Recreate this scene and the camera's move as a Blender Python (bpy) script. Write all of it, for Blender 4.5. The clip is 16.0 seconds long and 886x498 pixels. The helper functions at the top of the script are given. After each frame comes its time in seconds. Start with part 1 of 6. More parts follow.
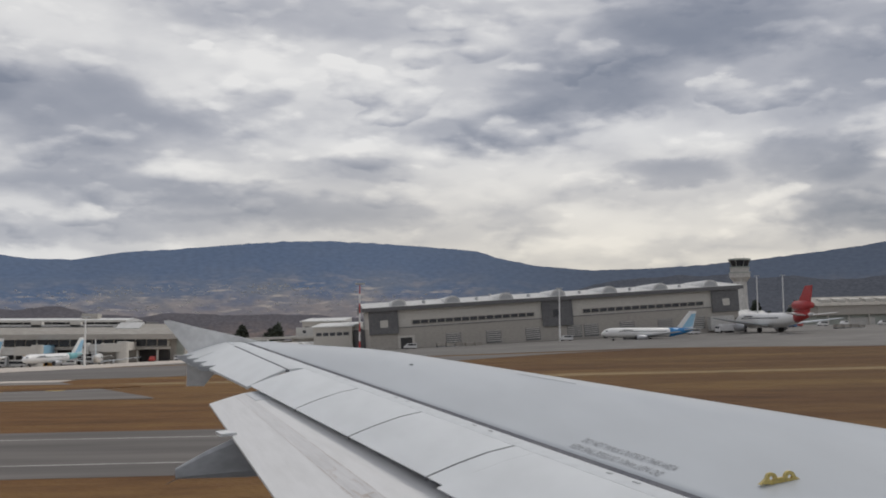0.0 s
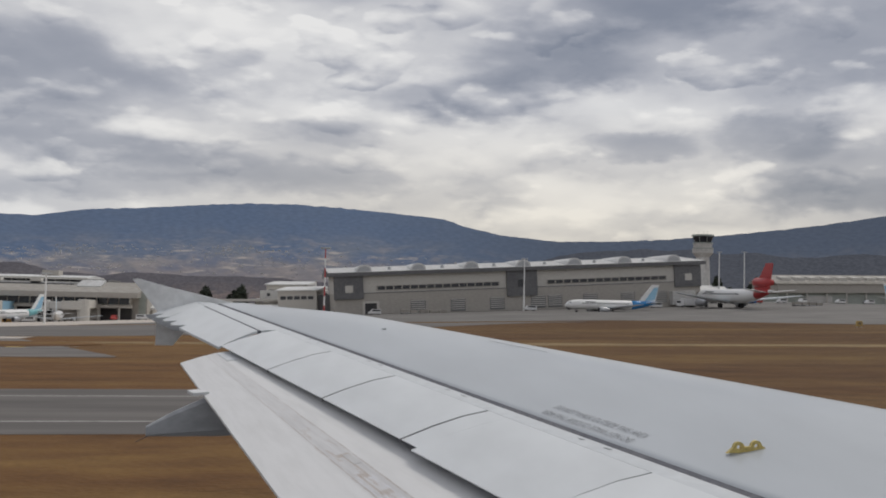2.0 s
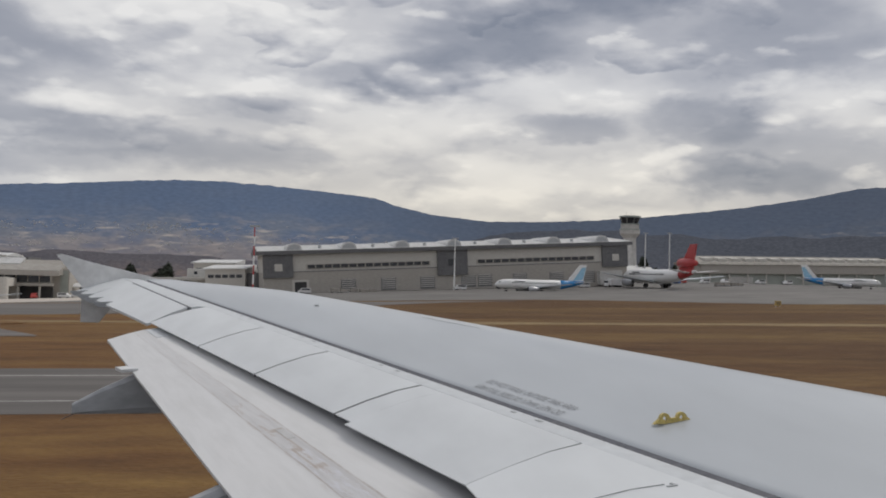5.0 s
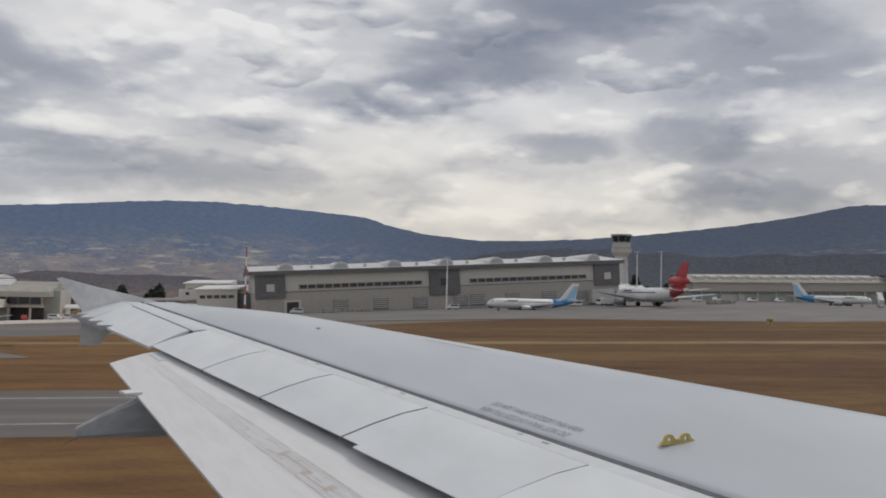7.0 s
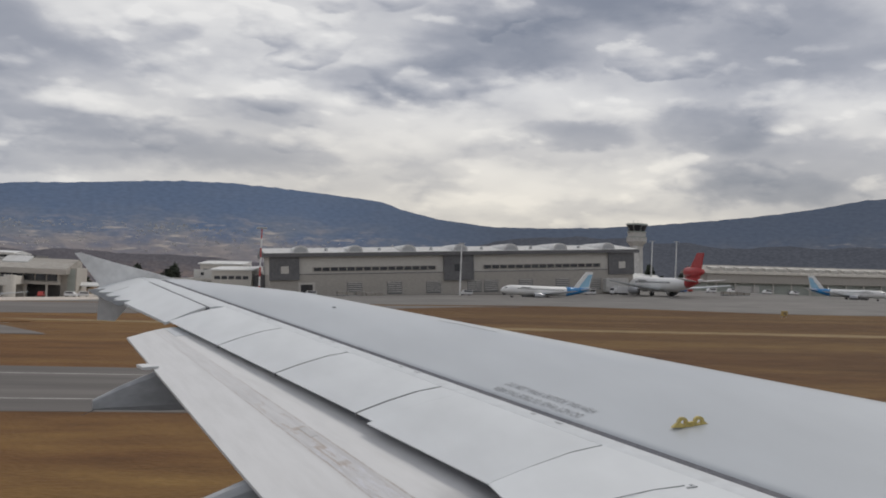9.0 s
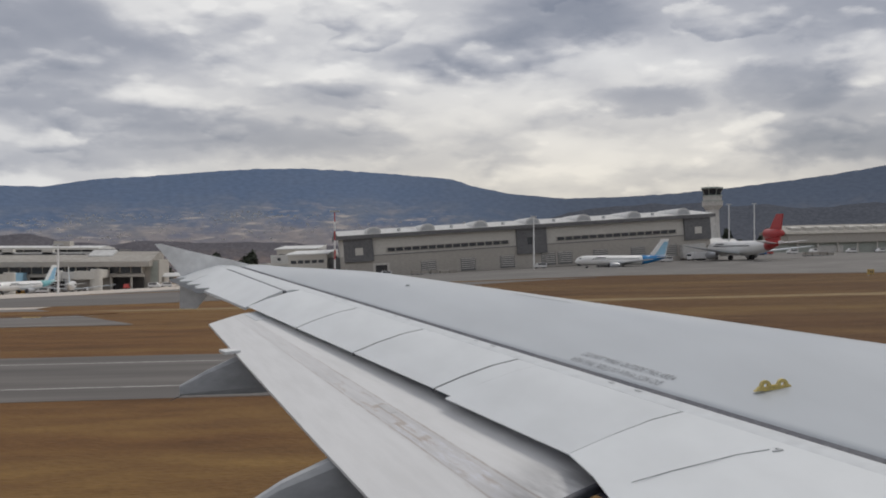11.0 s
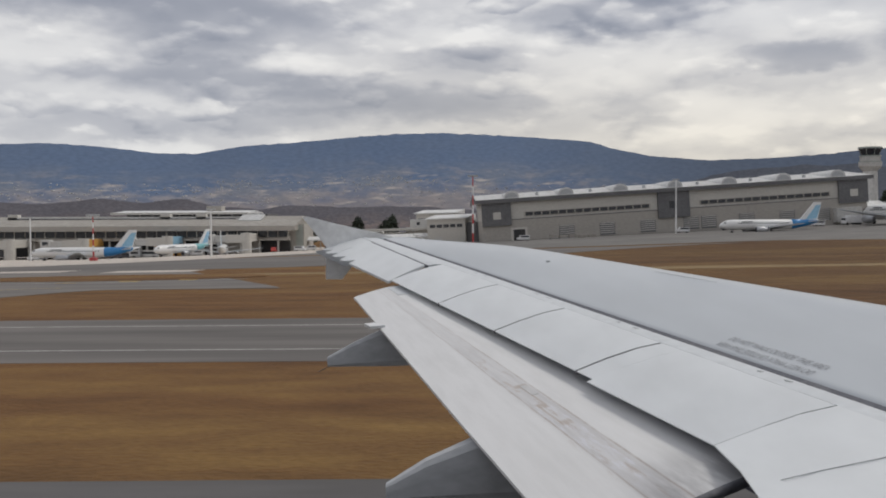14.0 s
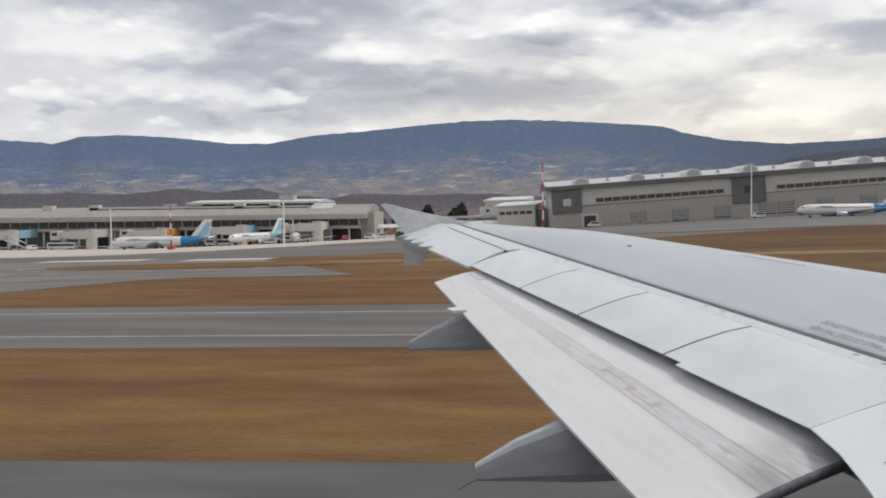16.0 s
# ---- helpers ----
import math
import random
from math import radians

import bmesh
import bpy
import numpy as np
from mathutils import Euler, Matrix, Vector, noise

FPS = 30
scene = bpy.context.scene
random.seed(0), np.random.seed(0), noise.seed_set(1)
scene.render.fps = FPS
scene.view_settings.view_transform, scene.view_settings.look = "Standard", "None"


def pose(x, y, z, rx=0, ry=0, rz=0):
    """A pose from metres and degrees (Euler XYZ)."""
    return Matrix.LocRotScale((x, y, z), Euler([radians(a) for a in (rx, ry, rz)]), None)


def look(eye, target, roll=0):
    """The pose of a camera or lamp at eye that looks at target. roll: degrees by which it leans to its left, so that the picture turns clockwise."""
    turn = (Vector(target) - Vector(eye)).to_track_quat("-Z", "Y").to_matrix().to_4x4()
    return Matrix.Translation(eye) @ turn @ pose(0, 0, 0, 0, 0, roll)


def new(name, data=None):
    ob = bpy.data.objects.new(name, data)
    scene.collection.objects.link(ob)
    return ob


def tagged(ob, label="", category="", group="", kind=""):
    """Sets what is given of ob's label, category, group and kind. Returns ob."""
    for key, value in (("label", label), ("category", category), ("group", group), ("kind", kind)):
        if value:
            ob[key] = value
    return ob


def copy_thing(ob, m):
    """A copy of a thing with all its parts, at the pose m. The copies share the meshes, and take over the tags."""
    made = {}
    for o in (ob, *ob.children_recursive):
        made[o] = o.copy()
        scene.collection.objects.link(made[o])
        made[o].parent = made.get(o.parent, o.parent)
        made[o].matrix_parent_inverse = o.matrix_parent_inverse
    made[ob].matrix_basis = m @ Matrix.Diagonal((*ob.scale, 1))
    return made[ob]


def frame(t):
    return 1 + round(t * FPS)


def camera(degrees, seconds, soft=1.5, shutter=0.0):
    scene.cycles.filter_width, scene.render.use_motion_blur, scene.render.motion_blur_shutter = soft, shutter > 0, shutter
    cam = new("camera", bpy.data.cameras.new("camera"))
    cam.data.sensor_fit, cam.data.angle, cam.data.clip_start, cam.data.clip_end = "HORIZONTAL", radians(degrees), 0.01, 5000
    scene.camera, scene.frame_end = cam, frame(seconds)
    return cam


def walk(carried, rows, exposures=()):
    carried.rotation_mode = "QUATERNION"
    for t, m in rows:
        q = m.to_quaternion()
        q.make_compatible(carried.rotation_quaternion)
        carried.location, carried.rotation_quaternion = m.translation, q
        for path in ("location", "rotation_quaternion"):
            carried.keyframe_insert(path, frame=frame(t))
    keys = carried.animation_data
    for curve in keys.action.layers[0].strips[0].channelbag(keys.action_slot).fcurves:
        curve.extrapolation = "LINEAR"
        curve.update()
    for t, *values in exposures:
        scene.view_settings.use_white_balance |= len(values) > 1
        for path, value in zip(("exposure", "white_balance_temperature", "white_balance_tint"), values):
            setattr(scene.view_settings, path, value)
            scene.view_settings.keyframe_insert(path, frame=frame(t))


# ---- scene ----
cam = camera(50.75, 16.0, soft=1.9)
PATH = [  # seconds, place, yaw to the left, pitch up, lean
    (0, 0.210, 0.125, 4.305, -7.541, 4.823, -0.245),
    (0.5, 0.200, 0.122, 4.296, -7.143, 2.939, 2.077),
    (1, 0.179, 0.116, 4.295, -6.993, 0.728, 1.277),
    (1.5, 0.141, 0.103, 4.295, -8.284, 0.401, 0.798),
    (2, 0.107, 0.084, 4.292, -9.620, 2.847, 1.358),
    (2.5, 0.102, 0.067, 4.260, -9.645, 3.618, 1.789),
    (3, 0.102, 0.071, 4.255, -9.718, 3.402, 2.058),
    (3.5, 0.119, 0.075, 4.256, -9.072, 2.432, 2.027),
    (4, 0.120, 0.080, 4.263, -9.172, 2.396, 1.683),
    (4.5, 0.103, 0.071, 4.262, -13.455, 1.563, 1.753),
    (7, -0.047, -0.025, 4.295, -14.366, 2.878, 1.306),
    (7.5, -0.063, -0.041, 4.286, -13.796, 2.854, 1.457),
    (8, -0.072, -0.045, 4.265, -13.790, 2.169, 2.519),
    (10.5, -0.061, -0.044, 4.244, -11.254, 1.524, 0.532),
    (11, -0.053, -0.041, 4.240, -9.098, 0.400, -0.224),
    (11.5, -0.046, -0.041, 4.242, -6.970, 1.165, -0.194),
    (12, -0.034, -0.050, 4.228, -6.379, 1.388, 0.081),
    (12.5, -0.046, -0.049, 4.263, -5.618, 0.633, -0.153),
    (13, -0.057, -0.065, 4.294, -4.416, 0.282, -0.134),
    (13.5, -0.072, -0.071, 4.339, -1.807, -1.078, 0.150),
    (14, -0.085, -0.079, 4.377, -0.651, -1.780, -0.274),
    (14.5, -0.108, -0.090, 4.417, 0.930, -0.524, -0.246),
    (15, -0.170, -0.096, 4.438, 2.233, -0.944, -0.953),
    (15.5, -0.214, -0.113, 4.412, 3.190, -1.419, -1.058),
    (16, -0.210, -0.150, 4.356, 3.611, -2.522, -0.727),
]


def aim(yaw, pitch):
    """The unit way for a yaw to the left of +y and a pitch up, in degrees."""
    a, b = radians(yaw), radians(pitch)
    return Vector((-math.sin(a) * math.cos(b), math.cos(a) * math.cos(b), math.sin(b)))


walk(cam, [(t, look((x, y, z), Vector((x, y, z)) + aim(yaw, pitch), roll)) for t, x, y, z, yaw, pitch, roll in PATH],
     [(0, -0.09), (11, -0.07), (12.5, -0.08), (13.5, -0.07), (14.5, 0.05), (15, 0.12), (16, 0.26)])

# ---- sky and light ----
world = bpy.data.worlds.new("overcast_sky")
scene.world = world
world.use_nodes = True
wn, wl = world.node_tree.nodes, world.node_tree.links
wn.clear()


def wmath(op, a, b=None, clamp=False):
    n = wn.new("ShaderNodeMath")
    n.operation, n.use_clamp = op, clamp
    for i, v in enumerate((a, b)):
        if v is None:
            continue
        if isinstance(v, (int, float)):
            n.inputs[i].default_value = v
        else:
            wl.new(v, n.inputs[i])
    return n.outputs[0]


coord = wn.new("ShaderNodeTexCoord")
sep = wn.new("ShaderNodeSeparateXYZ")
wl.new(coord.outputs["Generated"], sep.inputs[0])


def puffs(scale, tall, offset, lift=0.0, detail=5, rough=0.52, billow=0.17):
    """Heaped cloud, wider than high: broken noise with rounded heads. lift looks a little higher up in the same cloud."""
    m = wn.new("ShaderNodeMapping")
    m.inputs["Location"].default_value = (offset[0], offset[1], offset[2] + lift * tall)
    m.inputs["Scale"].default_value = (1, 1, tall)
    wl.new(coord.outputs["Generated"], m.inputs["Vector"])
    n = wn.new("ShaderNodeTexNoise")
    n.inputs["Scale"].default_value, n.inputs["Detail"].default_value, n.inputs["Roughness"].default_value = scale, detail, rough
    n.inputs["Distortion"].default_value = 0.15
    wl.new(m.outputs[0], n.inputs["Vector"])
    if not billow:
        return wmath("SUBTRACT", n.outputs["Fac"], 0.5)
    v = wn.new("ShaderNodeTexVoronoi")
    v.feature = "F1"
    v.inputs["Scale"].default_value, v.inputs["Detail"].default_value = scale * 1.6, 1
    v.inputs["Roughness"].default_value = 0.45
    wl.new(m.outputs[0], v.inputs["Vector"])
    return wmath("SUBTRACT", wmath("SUBTRACT", n.outputs["Fac"], 0.5), wmath("MULTIPLY", wmath("SUBTRACT", v.outputs["Distance"], 0.45), billow))


def step_up(v, lo, hi, top):
    r = wn.new("ShaderNodeMapRange")
    r.interpolation_type = "SMOOTHSTEP"
    wl.new(v, r.inputs["Value"])
    for k, x in (("From Min", lo), ("From Max", hi), ("To Min", 0.0), ("To Max", top)):
        r.inputs[k].default_value = x
    return r.outputs["Result"]


# bearing to the right and height over the horizon, in degrees, each bent a little by broken noise
bearing = wmath("MULTIPLY", wmath("ARCTAN2", sep.outputs["X"], sep.outputs["Y"]), 180 / math.pi)
height = wmath("MULTIPLY", wmath("ARCSINE", sep.outputs["Z"], None), 180 / math.pi)
bent_b = wmath("ADD", bearing, wmath("ADD", wmath("MULTIPLY", puffs(5.0, 2.6, (1.3, 4.2, 7.0), 0, 4, 0.55, 0.0), 8.0), wmath("MULTIPLY", puffs(15.0, 2.2, (6.3, 0.2, 3.0), 0, 6, 0.60, 0.24), 3.8)))
bent_h = wmath("ADD", height, wmath("ADD", wmath("MULTIPLY", puffs(6.0, 2.6, (9.3, 2.2, 1.0), 0, 4, 0.55, 0.0), 3.0), wmath("MULTIPLY", puffs(16.0, 2.2, (2.3, 5.2, 9.0), 0, 6, 0.60, 0.24), 1.9)))
cover = wmath("ADD", wmath("MULTIPLY", puffs(2.2, 3.0, (3.1, 7.7, 0.4), 0, 3, 0.45, 0.0), 0.30), 0.65)
# decks of heaped cloud: pale rounded heads, greyer flat undersides
for scale, tall, offset, edge, head, under, depth, crisp in ((5.2, 3.0, (5.3, 1.2, 2.0), 0.0, 0.38, -0.09, 0.024, 0.04), (8.0, 2.6, (1.6, 8.3, 5.0), 0.01, 0.44, -0.08, 0.015, 0.03),
                                                             (15.0, 2.3, (7.1, 3.3, 1.0), 0.02, 0.24, -0.04, 0.010, 0.05)):
    here, above = [puffs(scale, tall, offset, k, 6, 0.50, 0.30 if scale < 10 else 0.16) for k in (0.0, depth)]
    body = step_up(here, edge - crisp, edge + crisp, 1.0)
    face = wmath("SUBTRACT", here, above)
    cover = wmath("ADD", cover, wmath("MULTIPLY", body, under))
    cover = wmath("ADD", cover, wmath("MULTIPLY", wmath("MULTIPLY", face, wmath("ADD", body, 0.15)), head * 3.0))
# darker overhead
cover = wmath("ADD", cover, step_up(height, 17.0, 48.0, -0.16))
# the large banks and breaks of this afternoon's deck: bearing, height, half-width, half-height, gain
BANKS = [(27, 15.5, 13, 5.5, -0.20), (-14, 12.0, 7, 2.6, -0.30), (-13, 8.2, 9, 1.3, -0.24), (-2, 6.8, 8, 1.1, -0.20), (-10, 5.8, 5, 0.8, -0.14), (16, 14.3, 6, 2.4, -0.30), (11, 12.2, 5, 1.8, -0.24), (23, 17.8, 7, 2.2, -0.30),
         (21, 9.2, 3.6, 0.9, -0.26), (29.5, 9.4, 4, 1.6, -0.26), (31, 6.2, 4, 1.2, -0.20), (12.6, 6.0, 2.2, 1.3, -0.16), (-23, 13.5, 7, 2.0, -0.24), (34, 14, 5, 2.5, -0.18), (0, 19, 9, 1.6, -0.12),
         (-20, 5.3, 6, 0.9, -0.12), (2, 9.6, 3.2, 0.7, -0.12),
         (-5, 14.8, 6, 2.6, 0.20), (3.5, 14.5, 4, 2.2, 0.12), (11, 9.4, 5.5, 1.6, 0.18), (22, 11.6, 6, 1.4, 0.18), (17, 6.3, 5, 1.3, 0.20), (25, 6.4, 4.5, 1.2, 0.12), (34, 7.2, 6, 2.6, -0.20), (-16.5, 3.6, 4, 1.0, 0.24),
         (-15, 17.5, 6, 1.8, 0.20), (-24.5, 9.8, 5, 1.4, 0.20), (-19, 7.2, 5, 1.0, 0.14), (-0.5, 11.0, 4.5, 1.2, 0.16), (-5.5, 9.4, 4, 0.8, 0.12), (8, 7.8, 5, 0.9, 0.10), (35, 10.6, 4, 1.4, 0.14), (13, 4.6, 7, 0.9, 0.06)]
for az, up_at, wide, tall, gain in BANKS:
    a, b = wmath("MULTIPLY", wmath("SUBTRACT", bent_b, az), 1 / wide), wmath("MULTIPLY", wmath("SUBTRACT", bent_h, up_at), 1 / tall)
    q = wmath("ADD", wmath("MULTIPLY", a, a), wmath("MULTIPLY", b, b))
    cover = wmath("ADD", cover, step_up(q, 1.6, 0.1, gain * 1.1))
ramp = wn.new("ShaderNodeValToRGB")
wl.new(cover, ramp.inputs["Fac"])
el = ramp.color_ramp.elements
el[0].position, el[0].color = 0.08, (0.236, 0.258, 0.318, 1)
el[1].position, el[1].color = 1.0, (0.861, 0.85, 0.838, 1)
for p, col in ((0.32, (0.358, 0.373, 0.426, 1)), (0.50, (0.485, 0.493, 0.534, 1)), (0.66, (0.621, 0.621, 0.642, 1)), (0.82, (0.747, 0.742, 0.745, 1))):
    e = el.new(p)
    e.color = col
# warmer light low down in the deck
low = wn.new("ShaderNodeMapRange")
wl.new(sep.outputs["Z"], low.inputs["Value"])
low.inputs["From Min"].default_value, low.inputs["From Max"].default_value = 0.20, 0.06
warm = wn.new("ShaderNodeMix")
warm.data_type, warm.blend_type = "RGBA", "MULTIPLY"
wl.new(wmath("MULTIPLY", low.outputs["Result"], step_up(bearing, -18.0, 6.0, 1.0)), warm.inputs[0])
wl.new(ramp.outputs["Color"], warm.inputs[6])
warm.inputs[7].default_value = (1.035, 0.978, 0.875, 1)
sky = wn.new("ShaderNodeTexSky")
sky.sky_type, sky.sun_disc = "NISHITA", False
sky.sun_elevation, sky.sun_rotation = radians(52), radians(60)
thin = wn.new("ShaderNodeMix")
thin.data_type = "RGBA"
thin.inputs[0].default_value = 0.94
skyk = wn.new("ShaderNodeVectorMath")
skyk.operation = "SCALE"
skyk.inputs["Scale"].default_value = 0.10
wl.new(sky.outputs["Color"], skyk.inputs[0])
wl.new(skyk.outputs[0], thin.inputs[6])
wl.new(warm.outputs[2], thin.inputs[7])
bg = wn.new("ShaderNodeBackground")
bg.inputs["Strength"].default_value = 1.0
wl.new(thin.outputs[2], bg.inputs["Color"])
wout = wn.new("ShaderNodeOutputWorld")
wl.new(bg.outputs[0], wout.inputs["Surface"])

sun = new("sun", bpy.data.lights.new("sun", "SUN"))
sun.data.energy, sun.data.angle, sun.data.color = 1.45, radians(14), (1.0, 0.95, 0.87)
sun.matrix_world = look((60, 35, 90), (0, 0, 0))


# ---- materials ----
def shade(name, base, rough=0.6, metal=0.0, spots=None, scale=1.0, bump=0.0, bump_scale=20.0, wear=0.25, coat=0.0, stretch=(1, 1, 1), vary=0.0):
    """A surface with two scales of variation: broad stains towards the colour spots, and fine grain with a little relief."""
    m = bpy.data.materials.new(name)
    m.use_nodes = True
    nt, ln = m.node_tree.nodes, m.node_tree.links
    b = nt["Principled BSDF"]
    b.inputs["Roughness"].default_value, b.inputs["Metallic"].default_value = rough, metal
    b.inputs["Coat Weight"].default_value = coat
    tc, mp = nt.new("ShaderNodeTexCoord"), nt.new("ShaderNodeMapping")
    mp.inputs["Scale"].default_value = stretch
    ln.new(tc.outputs["Object"], mp.inputs["Vector"])
    n1, n2 = nt.new("ShaderNodeTexNoise"), nt.new("ShaderNodeTexNoise")
    for n, s, d in ((n1, scale, 5), (n2, scale * 9, 4)):
        n.inputs["Scale"].default_value, n.inputs["Detail"].default_value = s, d
        ln.new(mp.outputs[0], n.inputs["Vector"])
    spots = spots or tuple(c * 0.72 for c in base)
    r1 = nt.new("ShaderNodeMapRange")
    r1.inputs["From Min"].default_value, r1.inputs["From Max"].default_value = 0.38, 0.68
    r1.inputs["To Max"].default_value = wear
    ln.new(n1.outputs["Fac"], r1.inputs["Value"])
    mx = nt.new("ShaderNodeMix")
    mx.data_type = "RGBA"
    mx.inputs[6].default_value, mx.inputs[7].default_value = (*base, 1), (*spots, 1)
    ln.new(r1.outputs[0], mx.inputs[0])
    r2 = nt.new("ShaderNodeMapRange")
    r2.inputs["From Min"].default_value, r2.inputs["From Max"].default_value = 0.3, 0.7
    r2.inputs["To Min"].default_value, r2.inputs["To Max"].default_value = 1 - 0.5 * wear, 1 + 0.25 * wear
    ln.new(n2.outputs["Fac"], r2.inputs["Value"])
    val = r2.outputs[0]
    if vary:
        oi, rv, mul = nt.new("ShaderNodeObjectInfo"), nt.new("ShaderNodeMapRange"), nt.new("ShaderNodeMath")
        ln.new(oi.outputs["Random"], rv.inputs["Value"])
        rv.inputs["To Min"].default_value, rv.inputs["To Max"].default_value = 1 - vary, 1 + vary
        mul.operation = "MULTIPLY"
        ln.new(val, mul.inputs[0])
        ln.new(rv.outputs[0], mul.inputs[1])
        val = mul.outputs[0]
    hv = nt.new("ShaderNodeHueSaturation")
    ln.new(mx.outputs[2], hv.inputs["Color"])
    ln.new(val, hv.inputs["Value"])
    ln.new(hv.outputs[0], b.inputs["Base Color"])
    rr = nt.new("ShaderNodeMapRange")
    rr.inputs["To Min"].default_value, rr.inputs["To Max"].default_value = max(rough - 0.08, 0.03), min(rough + 0.12, 1)
    ln.new(n1.outputs["Fac"], rr.inputs["Value"])
    ln.new(rr.outputs[0], b.inputs["Roughness"])
    if bump:
        bp, n3 = nt.new("ShaderNodeBump"), nt.new("ShaderNodeTexNoise")
        n3.inputs["Scale"].default_value, n3.inputs["Detail"].default_value = bump_scale, 4
        ln.new(mp.outputs[0], n3.inputs["Vector"])
        bp.inputs["Strength"].default_value = bump
        ln.new(n3.outputs["Fac"], bp.inputs["Height"])
        ln.new(bp.outputs[0], b.inputs["Normal"])
    return m


